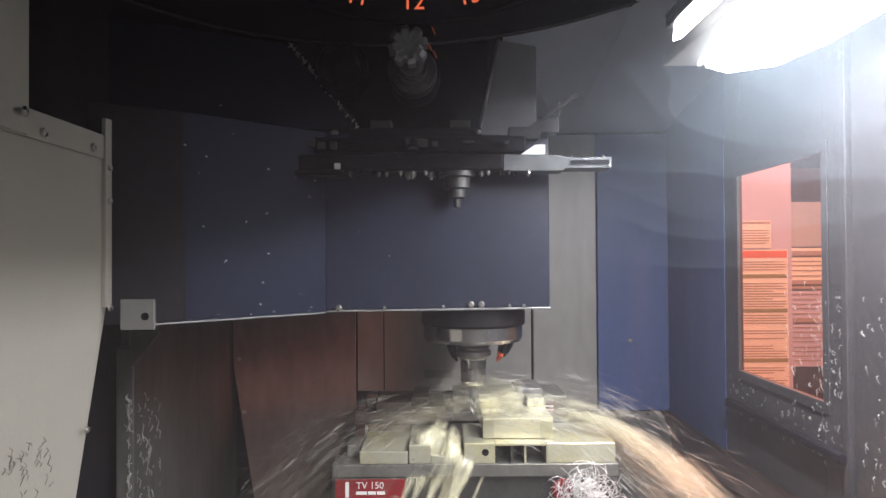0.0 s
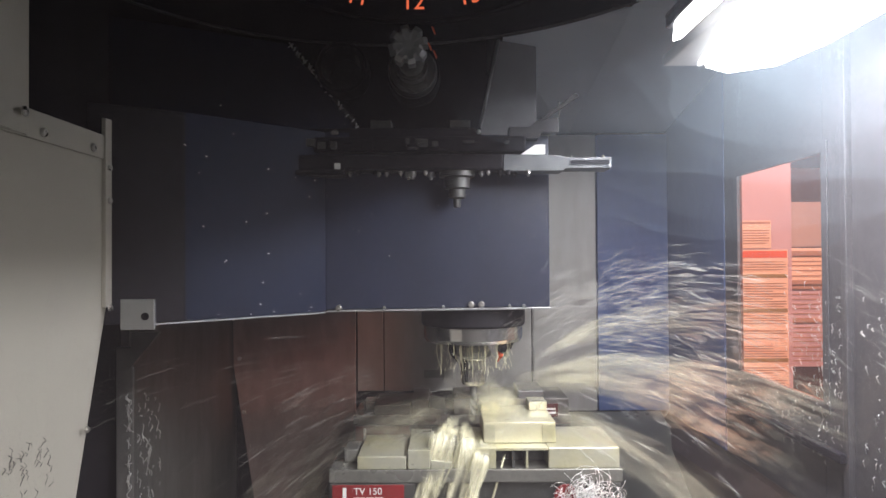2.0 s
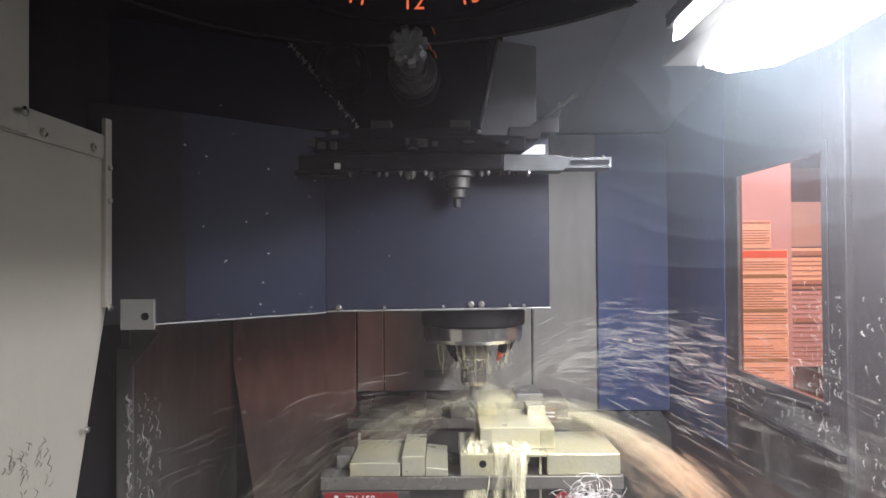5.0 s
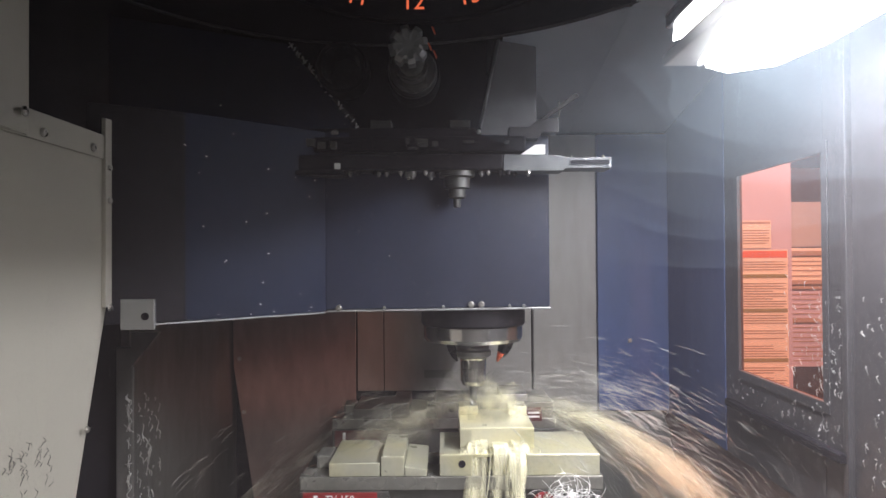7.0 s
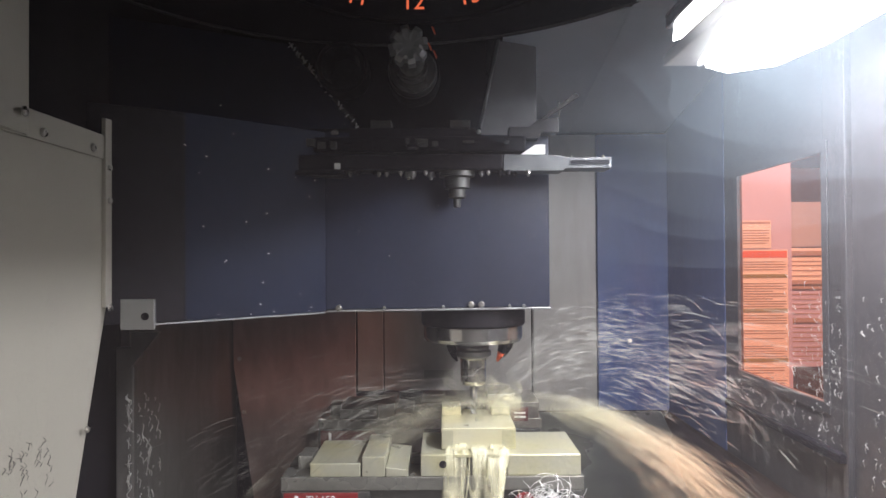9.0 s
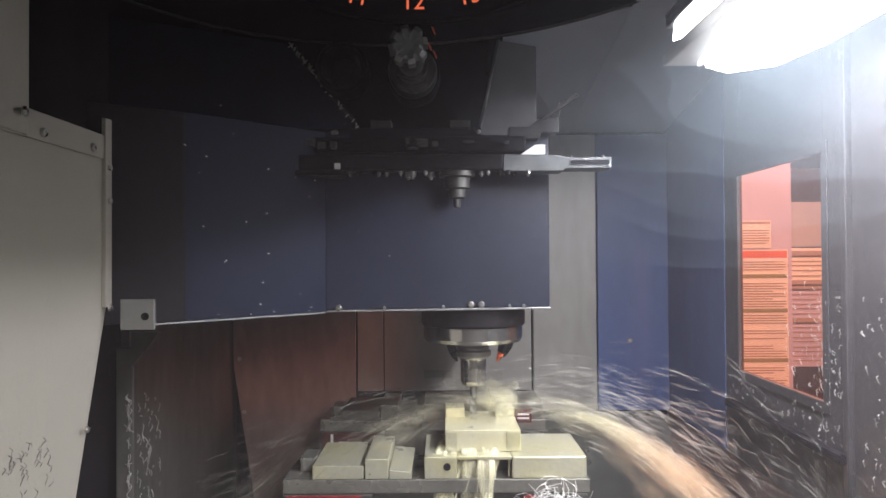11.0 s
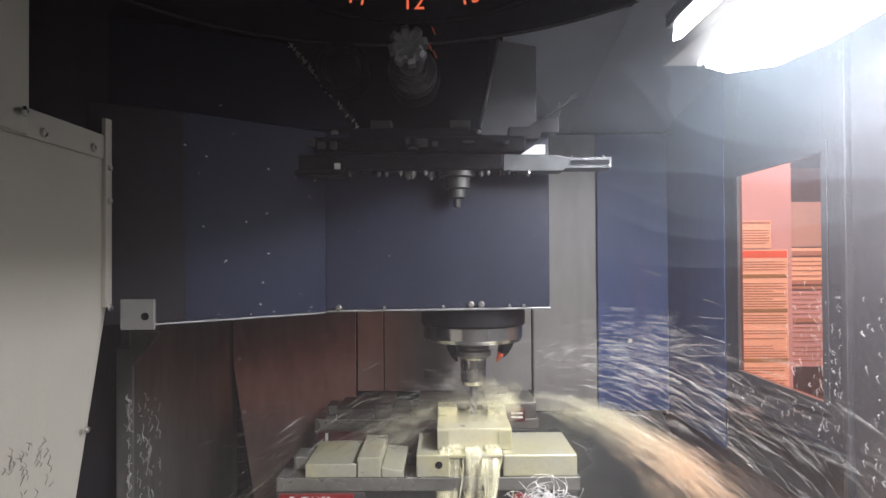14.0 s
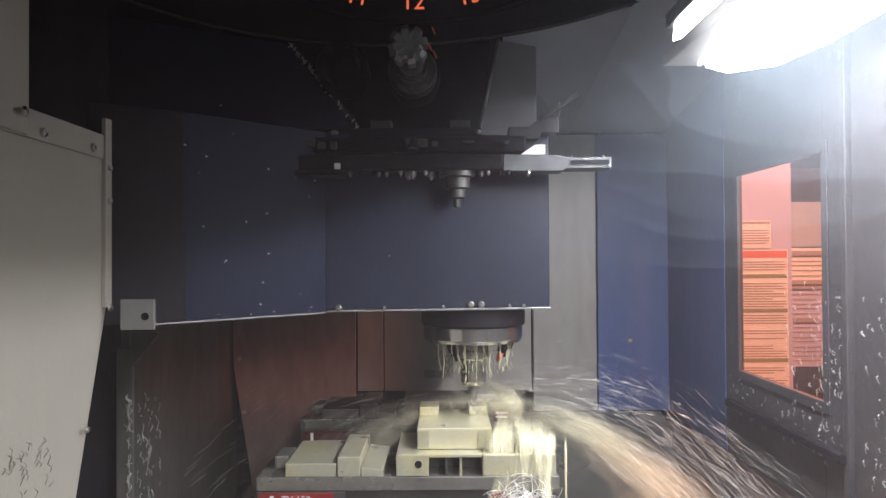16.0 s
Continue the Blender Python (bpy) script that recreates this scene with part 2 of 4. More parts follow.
WY0, WY1, WZ0, WZ1 = 1.183, 1.519, Z - 0.248, Z + 0.176   # window in the right wall


def enclosure():
    floor_z = Z - 0.95
    # back wall: sheet panels side by side, each with a narrow joint
    wall = thing("wall_back", (0, YB, floor_z), "grey and blue sheet metal back wall panels", "wall", "", "structure")
    spans = ((-0.247, -0.174, GREY), (-0.170, 0.252, GREY), (0.258, 0.440, GREY), (0.444, XR, BLUE))
    for a, b, mat in spans:
        low = Z - 0.38 if b < 0.3 else Z - 0.44
        part("panel", box(B(), a, b, YB, YB + 0.02, low, Z + 0.353, 0.002), mat, wall,
             "blue enamelled panel" if mat is BLUE else "grey sheet panel")
    part("backing", box(B(), XL - 0.039, XR + 0.02, YB + 0.024, YB + 0.05, floor_z, Z + 0.9), BLACK, wall, "dark backing sheet")
    # the brown panel on the left bends away at its foot and leaves a dark gap
    part("panel", slab(B(), [(-0.598, 1.962, Z + 0.2), (-0.248, 1.962, Z + 0.2), (-0.248, 1.962, Z - 0.9),
                             (-0.50, 1.962, Z - 0.9), (-0.592, 1.962, Z - 0.3)], (0, 1, 0), 0.012, 0.002), BROWN, wall, "brown sheet panel")
    for x, z in ((-0.575, Z - 0.28), (-0.562, Z - 0.43), (0.535, Z - 0.24)):
        screw_head(wall, x, 1.962 if x < 0 else YB, z, "-y", 0.006)
    part("rating_plate", box(B(), -0.056, 0.026, YB - 0.004, YB - 0.001, Z - 0.343, Z - 0.32, 0.0006), DARKGREY, wall, "small dull plate")

    # left wall, glossy wet sheet
    left = thing("wall_left", (XL, 1.6, floor_z), "dark grey wet sheet metal side wall", "wall", "", "structure")
    part("panel", box(B(), XL - 0.02, XL, 1.335, YB + 0.02, floor_z, Z + 0.2, 0.003), DARKGREY, left)
    part("return_flange", box(B(), XL - 0.02, XL + 0.014, 1.318, 1.3345, floor_z, Z - 0.165, 0.003), DARKGREY, left, "folded flange")
    part("outer_sheet", box(B(), XL - 0.06, XL - 0.04, -0.05, YB + 0.05, floor_z, Z + 0.9), BLACK, left, "dark outer sheet")
    part("gusset", slab(B(), [(XL + 0.016, 1.30, Z - 0.135), (XL + 0.07, 1.30, Z - 0.135), (XL + 0.016, 1.30, Z - 0.2)], (0, 1, 0), 0.012, 0.001), DARKGREY, left)

    # right wall with its window opening
    right = thing("wall_right", (XR, 1.5, floor_z), "blue and slate enamelled side wall with a window opening", "wall", "", "structure")
    zt, zb = Z + 0.484, Z - 0.50
    t = 0.008
    part("panel", box(B(), XR, XR + t, 1.60, YB + 0.02, zb, zt, 0.002), BLUE, right, "blue enamelled panel")
    part("panel", box(B(), XR, XR + t, WY1, 1.597, zb, zt, 0.002), SLATE, right)
    part("panel", box(B(), XR, XR + t, WY0, WY1, WZ1, zt), SLATE, right)
    part("panel", box(B(), XR, XR + t, WY0, WY1, zb, WZ0), SLATE, right)
    part("panel", box(B(), XR, XR + t, 1.122, WY0, zb, zt, 0.002), SLATE, right)
    part("panel", box(B(), XR + 0.004, XR + t, 0.30, 1.106, floor_z, zt, 0.002), SLATE, right, "slate door panel")
    part("edge_trim", box(B(), XR - 0.006, XR + t, 1.107, 1.121, floor_z, zt, 0.002), SLATE, right, "folded edge strip")
    # window rim and sill ledge
    rim = thing("window_1", (XR, (WY0 + WY1) / 2, WZ0), "orange tinted window in a dark frame, dotted with chips", "window", "", "structure")
    w = 0.018
    for a, b, c, d in ((WY0 - w, WY1 + w, WZ1, WZ1 + w), (WY0 - w, WY1 + w, WZ0 - w, WZ0), (WY0 - w, WY0, WZ0, WZ1), (WY1, WY1 + w, WZ0, WZ1)):
        part("window_frame", box(B(), XR - 0.0035, XR - 0.0005, a, b, c, d, 0.001), SLATE, rim)
    part("sill", box(B(), XR - 0.016, XR - 0.0005, WY0 - 0.07, WY1 + 0.05, WZ0 - 0.085, WZ0 - 0.07, 0.003), BLACK, rim)
    part("pane", box(B(), XR + 0.002, XR + 0.005, WY0 + 0.0005, WY1 - 0.0005, WZ0 + 0.0005, WZ1 - 0.0005), GLASS, rim, "orange tinted pane")

    # roof over the right half, with the work light under it
    # the roof falls towards the back and leaves room for the magazine's drum cover
    top = Z + 0.485
    bm = B()
    slab(bm, [(0.37, -0.05, top), (XR + 0.03, -0.05, top), (XR + 0.03, 1.345, top), (0.37, 1.345, top)], (0, 0, 1), 0.016)
    slab(bm, [(0.37, 1.346, top), (XR + 0.03, 1.346, top), (XR + 0.03, YB + 0.05, Z + 0.358), (0.37, YB + 0.05, Z + 0.358)], (0, 0, 1), 0.016)
    slab(bm, [(0.12, 1.346, top - 0.06), (0.3695, 1.346, top), (0.3695, YB + 0.05, Z + 0.358), (0.12, YB + 0.05, Z + 0.358)], (0, 0, 1), 0.016)
    solo("ceiling", bm, CEILING, "grey sheet metal roof of the chamber", "ceiling", "structure")
    solo("machine_base", box(B(), XL - 0.04, XR, -0.04, YB + 0.04, 0.0, Z - 0.985, 0.01), SLATE, "heavy slate enamelled machine base", "base", "structure")
    # sheets added over the chamber to keep the outside lamps' light out
    solo("light_baffle", box(B(), 0.105, 0.119, 1.346, YB + 0.05, Z + 0.425, Z + 0.899), BLACK, "dark upright sheet added to block light above the chamber", "ceiling", "structure")
    solo("light_baffle", box(B(), 0.360, 0.369, -0.05, 1.345, Z + 0.486, Z + 0.899), BLACK, "dark upright sheet added to block light above the chamber", "ceiling", "structure")
    solo("light_baffle", box(B(), 0.1195, 0.359, 1.3455, 1.355, Z + 0.502, Z + 0.899), BLACK, "dark upright sheet added to block light above the chamber", "ceiling", "structure")
    solo("roof", box(B(), XL - 0.06, XR + 0.03, -0.07, YB + 0.05, Z + 0.921, Z + 0.935), SLATE, "unseen slate sheet over the machine, added to block outside light", "ceiling", "structure")
    solo("side_baffle", box(B(), XR + 0.018, XR + 0.03, -0.054, YB + 0.05, Z + 0.442, Z + 0.92), SLATE, "unseen slate sheet above the side wall, added to block light", "wall", "structure")

    # unseen sheet behind the eye, added to cut the front lamp's light
    solo("header_baffle", box(B(), XL - 0.06, XR + 0.03, -0.07, -0.055, Z + 0.30, Z + 0.92), SLATE, "unseen slate sheet added to cut light from the front", "panel", "structure")
    # sloping chutes that drain to the front
    solo("pan", slab(B(), [(-0.10, YB, Z - 0.442), (0.622, YB, Z - 0.442), (0.622, 0.9, Z - 0.90), (-0.10, 0.9, Z - 0.90)], (0, 0, -1), 0.02, 0.002),
         PAN, "wet grey steel chip pan", "pan", "structure")
    solo("apron", slab(B(), [(XR - 0.002, YB - 0.002, Z - 0.442), (XR - 0.002, 0.3, Z - 0.442), (0.56, 0.3, Z - 0.9), (0.60, YB - 0.002, Z - 0.50)], (-0.3, 0, -1), 0.012, 0.002),
         APRON, "dark sloping apron sheet, orange window light in its colour", "apron", "structure")
    solo("trough", box(B(), XL - 0.04, XR + 0.02, -0.05, YB, Z - 0.98, Z - 0.955), PAN, "dark drain trough floor", "floor", "structure")


enclosure()


def work_light():
    lamp = thing("work_light", (0.46, 1.0, Z + 0.36), "bright white double tube machine work light", "lamp")
    z = Z + 0.332
    part("housing", box(B(), 0.3885, 0.60, 0.25, 1.22, z + 0.003, z + 0.022, 0.004), WHITE, lamp)
    # outline widened on the right to take in the lamp's glare
    part("diffuser", slab(B(), [(0.446, 1.175, z), (0.50, 1.215, z), (0.565, 1.17, z), (0.585, 1.05, z), (0.585, 0.3, z), (0.395, 0.3, z), (0.405, 0.88, z)], (0, 0, -1), 0.012, 0.003), LED, lamp, "glowing white diffuser")
    part("mount_plate", box(B(), 0.332, 0.60, 0.25, 1.03, z + 0.0222, z + 0.028, 0.001), SLATE, lamp)
    for y in (0.4, 1.1):
        part("hanger", box(B(), 0.47, 0.50, y, y + 0.03, z + 0.0283, Z + 0.4848, 0.002), SLATE, lamp)
    # the hood's own glow is added, standing in for glare beside the tube
    part("hood", slab(B(), [(0.384, 0.25, Z + 0.2855), (0.384, 1.04, Z + 0.2855), (0.384, 1.04, Z + 0.292), (0.384, 0.80, Z + 0.352), (0.384, 0.25, Z + 0.352)], (1, 0, 0), 0.0035), GLAREHOOD, lamp, "lamp hood with a glow added in place of the lamp's glare")
    part("housing", box(B(), 0.332, 0.358, 0.25, 1.03, z + 0.006, z + 0.022, 0.004), SLATE, lamp)
    part("diffuser", slab(B(), [(0.352, 1.056, z + 0.003), (0.360, 1.04, z + 0.003), (0.360, 0.3, z + 0.003), (0.328, 0.3, z + 0.003), (0.330, 0.98, z + 0.003)], (0, 0, -1), 0.008, 0.002), LED, lamp, "glowing white diffuser")


work_light()

# ---- the left guard panel, close to the eye ----


def guard_panel():
    X = -0.455
    g = thing("guard_panel", (X, 0.8, Z - 0.9), "beige enamelled sheet metal guard with screws and chips", "guard panel")
    part("sheet", slab(B(), [(X, 0.30, Z + 0.16), (X, 0.935, Z + 0.16), (X, 0.940, Z - 0.063), (X, 0.862, Z - 0.297), (X, 0.70, Z - 0.9), (X, 0.30, Z - 0.9)],
                       (-1, 0, 0), 0.016, 0.002), BEIGE, g)
    part("top_band", slab(B(), [(X + 0.004, 0.30, Z + 0.167), (X + 0.004, 0.925, Z + 0.167), (X + 0.004, 0.925, Z + 0.1345), (X + 0.004, 0.30, Z + 0.1345)],
                          (-1, 0, 0), 0.0039, 0.0015), BEIGE, g)
    part("post", box(B(), X - 0.02, X + 0.008, 0.60, 0.751, Z + 0.136, Z + 0.62, 0.002), BEIGE, g)
    part("post_fold", box(B(), X + 0.0085, X + 0.012, 0.60, 0.716, Z + 0.136, Z + 0.62, 0.001), BEIGE, g)
    part("end_flange", slab(B(), [(X + 0.006, 0.926, Z + 0.19), (X + 0.006, 0.943, Z + 0.19), (X + 0.006, 0.943, Z - 0.063), (X + 0.006, 0.926, Z - 0.063)],
                            (-1, 0, 0), 0.006, 0.001), BEIGE, g)
    for y, z in ((0.936, 0.124), (0.936, 0.080), (0.937, -0.064), (0.876, -0.212)):
        screw_head(g, X + 0.0062, y - 0.003, Z + z, "+x", 0.0042)
    for y, z in ((0.893, 0.145), (0.781, 0.144), (0.733, 0.158)):
        screw_head(g, X + (0.0125 if y < 0.75 else 0.0045), y, Z + z, "+x", 0.0056)


guard_panel()

# ---- spindle head with its covers ----
SX, SY = 0.0555, 1.31


def spindle_head():
    head = thing("spindle_head", (SX, SY, Z - 0.09), "navy enamelled spindle head cover with a steel nose ring", "machine head")
    zb, zt = Z - 0.0862, Z + 0.215
    part("front_cover", slab(B(), [(-0.199, 1.175, zb), (0.187, 1.222, zb), (0.187, 1.222, zt), (-0.199, 1.175, zt)], (0.1, 1, 0), 0.012, 0.002), NAVY, head)
    part("side_cover", box(B(), 0.176, 0.186, 1.238, 1.70, zb, zt), NAVY, head)
    part("casting", box(B(), -0.18, 0.172, 1.24, 1.72, zb + 0.012, zt - 0.06, 0.004), BLACK, head)
    part("bottom_lip", slab(B(), [(-0.196, 1.171, zb - 0.004), (0.188, 1.218, zb - 0.004), (0.188, 1.24, zb - 0.004), (-0.196, 1.20, zb - 0.004)], (0, 0, 1), 0.0035, 0.001), DULL, head, "bright folded edge")
    for x in (-0.176, 0.048, 0.066, -0.10, 0.0, 0.115, 0.14):
        y = 1.171 + (x + 0.196) * 0.1224
        screw_head(head, x, y, zb + (0.006 if x in (0.048, 0.066) else 0.003), "-y", 0.0055 if x in (0.048, 0.066, -0.176) else 0.0026)
    part("nose_ring", lathe(B(), (SX, SY, Z), [(0.085, -0.06), (0.097, -0.062), (0.097, -0.121), (0.0955, -0.1235), (0.085, -0.124)], seg=64), BLACK, head, "black upper nose ring")
    part("nose_flange", lathe(B(), (SX, SY, Z), [(0.08, -0.1245), (0.0925, -0.125), (0.0925, -0.147), (0.089, -0.1535), (0.074, -0.155), (0.07, -0.15), (0.045, -0.15)], seg=64), STEEL, head, "polished steel nose ring")
    for k in range(8):
        a = math.pi * (k + 0.5) / 4
        part("bolt", lathe(B(), (SX + 0.058 * math.cos(a), SY + 0.058 * math.sin(a), Z), [(0.005, -0.15), (0.005, -0.156), (0.003, -0.157)], seg=10), BLACK, head)


def side_cover():
    c = thing("column_cover", (-0.3, 1.1, Z - 0.09), "dark navy folded sheet cover beside the head", "cover")
    zb, zt = Z - 0.089, Z + 0.215
    part("panel", slab(B(), [(-0.201, 1.173, zb), (-0.201, 1.173, zt), (-0.375, 1.010, zt), (-0.375, 1.010, zb)], (0.7, 0.72, 0), 0.01, 0.002), NAVYSHEET, c)
    part("panel", slab(B(), [(-0.3765, 1.0085, zb), (-0.3765, 1.0085, zt), (-0.48, 0.935, zt), (-0.48, 0.935, zb)], (0.6, 0.8, 0), 0.01, 0.002), BLACK, c)
    part("bottom_lip", slab(B(), [(-0.201, 1.170, zb - 0.003), (-0.41, 0.978, zb - 0.003), (-0.40, 0.99, zb - 0.003), (-0.201, 1.19, zb - 0.003)], (0, 0, 1), 0.0025), DULL, c, "bright folded edge")
    b = thing("stop_block", (-0.415, 0.93, Z - 0.095), "small light grey metal block with a bolt hole", "block")
    part("body", box(B(), -0.432, -0.386, 0.93, 0.936, Z - 0.0935, Z - 0.0525, 0.0015), DULL, b)
    part("bolt_hole", lathe(B(), (-0.3985, 0.931, Z - 0.0755), [(0.0052, 0), (0.0052, -0.0022), (0.0036, -0.0024), (0.0032, -0.0012)], "y", 16), BLACK, b)


def tool():
    h = thing("tool_holder", (SX, SY, Z - 0.295), "steel collet holder with a slender end mill", "tool holder")
    part("flange", lathe(B(), (SX, SY, Z), [(0.034, -0.1505), (0.034, -0.163), (0.029, -0.166), (0.029, -0.171), (0.034, -0.174), (0.034, -0.182), (0.026, -0.187)], seg=40), DULL, h)
    part("body", lathe(B(), (SX, SY, Z), [(0.026, -0.1872), (0.0245, -0.19), (0.0245, -0.2055), (0.0235, -0.206)], seg=40), STEEL, h)
    part("collet_nut", lathe(B(), (SX, SY, Z), [(0.0225, -0.2062), (0.0238, -0.208), (0.0238, -0.230), (0.020, -0.2375), (0.010, -0.238)], seg=40,
                             wobble=lambda a: 1 - 0.03 * (math.sin(6 * a) > 0.6)), STEEL, h)
    bm = B()
    lathe(bm, (SX, SY, Z), [(0.0065, -0.2382), (0.0065, -0.262)], seg=16)
    part("shank", bm, DULL, h)
    bm = B()
    rings = []
    for i in range(13):
        z = -0.2622 - i * 0.0027
        rings.append([bm.verts.new((SX + r * math.cos(a + i * 0.28), SY + r * math.sin(a + i * 0.28), Z + z))
                      for k in range(12) for a, r in ((k * math.pi / 6, 0.0068 if k % 3 == 0 else 0.0045),)])
    for p, q in zip(rings, rings[1:]):
        for k in range(12):
            bm.faces.new((p[k], p[(k + 1) % 12], q[(k + 1) % 12], q[k]))
    bm.faces.new(rings[-1])
    part("cutter", bm, DULL, h, "fluted end mill")


def nozzles():
    for x, y, mat, lab in ((0.108, 1.27, ORANGE, "orange tipped coolant nozzle"), (0.014, 1.275, BLACK, "black coolant nozzle under the head"), (0.125, 1.33, BLACK, "black coolant nozzle under the head")):
        n = thing("coolant_nozzle", (x, y, Z - 0.155), lab, "nozzle", "coolant nozzles")
        d = 1 if x > SX else -1
        part("hose_joint", tube(B(), [(x, y, Z - 0.151), (x, y, Z - 0.163), (x - d * 0.003, y, Z - 0.172)], [0.0085, 0.0085, 0.0075], 12), BLACK, n)
        part("tip", tube(B(), [(x - d * 0.003, y, Z - 0.1722), (x - d * 0.006, y + 0.003, Z - 0.180), (x - d * 0.010, y + 0.006, Z - 0.189)], [0.0068, 0.005, 0.0024], 12), mat, n)


spindle_head()
side_cover()
tool()
nozzles()

# ---- tool changer and magazine over the head ----


def tool_changer():
    a = thing("tool_change_arm", (0.0, 1.2, Z + 0.15), "dark steel double tool change arm with a bright gripper end", "arm")
    part("beam", box(B(), -0.25, 0.10, 1.14, 1.19, Z + 0.15, Z + 0.176, 0.004), BLACK, a)
    part("gripper", slab(B(), [(0.101, 1.15, Z + 0.1485), (0.20, 1.15, Z + 0.1485), (0.205, 1.15, Z + 0.1525), (0.280, 1.15, Z + 0.1525), (0.280, 1.15, Z + 0.171), (0.208, 1.15, Z + 0.171), (0.19, 1.15, Z + 0.175), (0.101, 1.15, Z + 0.1765)],
                         (0, 1, 0), 0.05, 0.0015), GUNMETAL, a, "bare alloy gripper end")
    part("slot", box(B(), 0.212, 0.276, 1.1475, 1.1495, Z + 0.159, Z + 0.166), BLACK, a)
    part("wedge", slab(B(), [(0.130, 1.16, Z + 0.177), (0.172, 1.16, Z + 0.177), (0.172, 1.16, Z + 0.194), (0.155, 1.16, Z + 0.194)], (0, 1, 0), 0.02, 0.001), WHITE, a, "white wedge block")
    part("gripper", box(B(), -0.262, -0.16, 1.135, 1.195, Z + 0.142, Z + 0.151, 0.003), BLACK, a)
    part("clip", box(B(), -0.1765, -0.167, 1.131, 1.137, Z + 0.1515, Z + 0.161, 0.001), WHITE, a, "small white clip")
    part("hub", lathe(B(), (0.024, 1.165, Z), [(0.03, 0.149), (0.03, 0.141), (0.022, 0.139), (0.022, 0.122), (0.014, 0.12), (0.014, 0.106), (0.006, 0.104), (0.006, 0.09)], seg=28), IRON, a)
    # these bolt shapes stand in for bright drops hanging under the arm
    random.seed(4)
    for k in range(20):
        x = -0.15 + 0.29 * k / 19 + random.uniform(-0.008, 0.008)
        r = random.choice((0.0035, 0.0045, 0.006))
        if abs(x - 0.024) < 0.034:
            continue
        part("bolt", lathe(B(), (x, 1.147 + random.uniform(0, 0.02), Z), [(r, 0.1495), (r, 0.1495 - r * 1.4), (r * 0.5, 0.1495 - r * 1.5), (r * 0.4, 0.1495 - r * 2.2)], seg=10), random.choice((DULL, SCREW, BLACK)), a)
    for x in (0.218, 0.271):
        part("pin", lathe(B(), (x, 1.17, Z), [(0.0025, 0.1712), (0.0025, 0.176), (0.0015, 0.177)], seg=8), SCREW, a)
    a.location.z -= 0.005
    m = thing("changer_mount", (-0.1, 1.2, Z + 0.2), "dark mounting rail with brackets above the arm", "bracket")
    part("rail", box(B(), -0.275, 0.066, 1.18, 1.26, Z + 0.205, Z + 0.222, 0.002), BLACK, m)
    part("underplate", box(B(), -0.22, 0.14, 1.16, 1.28, Z + 0.1775, Z + 0.204, 0.004), BLACK, m)
    for x in (-0.105, 0.03):
        part("foot", box(B(), x - 0.018, x + 0.018, 1.185, 1.24, Z + 0.2225, Z + 0.236, 0.002), IRON, m)
    part("bracket", slab(B(), [(0.115, 1.19, Z + 0.2045), (0.165, 1.19, Z + 0.2045), (0.172, 1.19, Z + 0.215), (0.20, 1.19, Z + 0.215), (0.20, 1.19, Z + 0.24), (0.165, 1.19, Z + 0.238), (0.15, 1.19, Z + 0.225), (0.115, 1.19, Z + 0.225)], (0, 1, 0), 0.03, 0.001), SLATE, m)
    part("strut", slab(B(), [(0.166, 1.185, Z + 0.236), (0.176, 1.185, Z + 0.236), (0.236, 1.185, Z + 0.276), (0.228, 1.185, Z + 0.281)], (0, 1, 0), 0.01, 0.001), SLATE, m)
    for x in (-0.262, -0.22, -0.18, -0.185, 0.062):
        screw_head(m, x, 1.1795, Z + 0.214, "-y", 0.004)
    random.seed(17)
    for k in range(16):
        x = random.uniform(-0.26, 0.12)
        w, h = random.uniform(0.006, 0.02), random.uniform(0.004, 0.010)
        part("clamp", box(B(), x, x + w, 1.150 + random.uniform(0, 0.004), 1.1595, Z + 0.180 + random.uniform(0, 0.012), Z + 0.184 + h + 0.006, 0.001), random.choice((BLACK, BLACK, IRON)), m)
    for k in range(18):
        x, r2 = random.uniform(-0.27, 0.06), random.uniform(0.002, 0.004)
        part("stud", lathe(B(), (x, 1.186 + random.uniform(0, 0.01), Z), [(r2, 0.2045), (r2, 0.198), (r2 * 0.6, 0.196)], seg=8), random.choice((DULL, SCREW, IRON)), m)
    part("cable", tube(B(), [(0.2005, 1.19, Z + 0.24), (0.2015, 1.19, Z + 0.252), (0.2005, 1.19, Z + 0.262), (0.2005, 1.19, Z + 0.268)], 0.0012, 6), SCREW, m)
    # covers that frame the magazine opening
    c = thing("magazine_cover", (0, 1.33, Z + 0.2), "dark folded sheet cover round the tool magazine", "cover")
    part("wing", slab(B(), [(-0.29, 1.33, Z + 0.412), (-0.158, 1.33, Z + 0.246), (-0.158, 1.33, Z + 0.18), (-0.64, 1.33, Z + 0.18), (-0.64, 1.33, Z + 0.47)], (0, 1, 0), 0.01, 0.001), NAVY, c)
    part("wing", slab(B(), [(0.109, 1.33, Z + 0.418), (0.072, 1.33, Z + 0.246), (0.072, 1.33, Z + 0.2), (0.181, 1.33, Z + 0.2), (0.181, 1.33, Z + 0.405), (0.15, 1.33, Z + 0.411)], (0, 1, 0), 0.01, 0.001), WING, c, "grey sheet wing")
    tube_pts = [(-0.29, 1.328, Z + 0.412), (-0.158, 1.328, Z + 0.246)]
    part("edge_seal", tube(B(), tube_pts, 0.004, 8), IRON, c, "chip covered edge")
    part("edge_seal", tube(B(), [(0.109, 1.328, Z + 0.418), (0.072, 1.328, Z + 0.246)], 0.003, 8), DULL, c)
    bm = B()
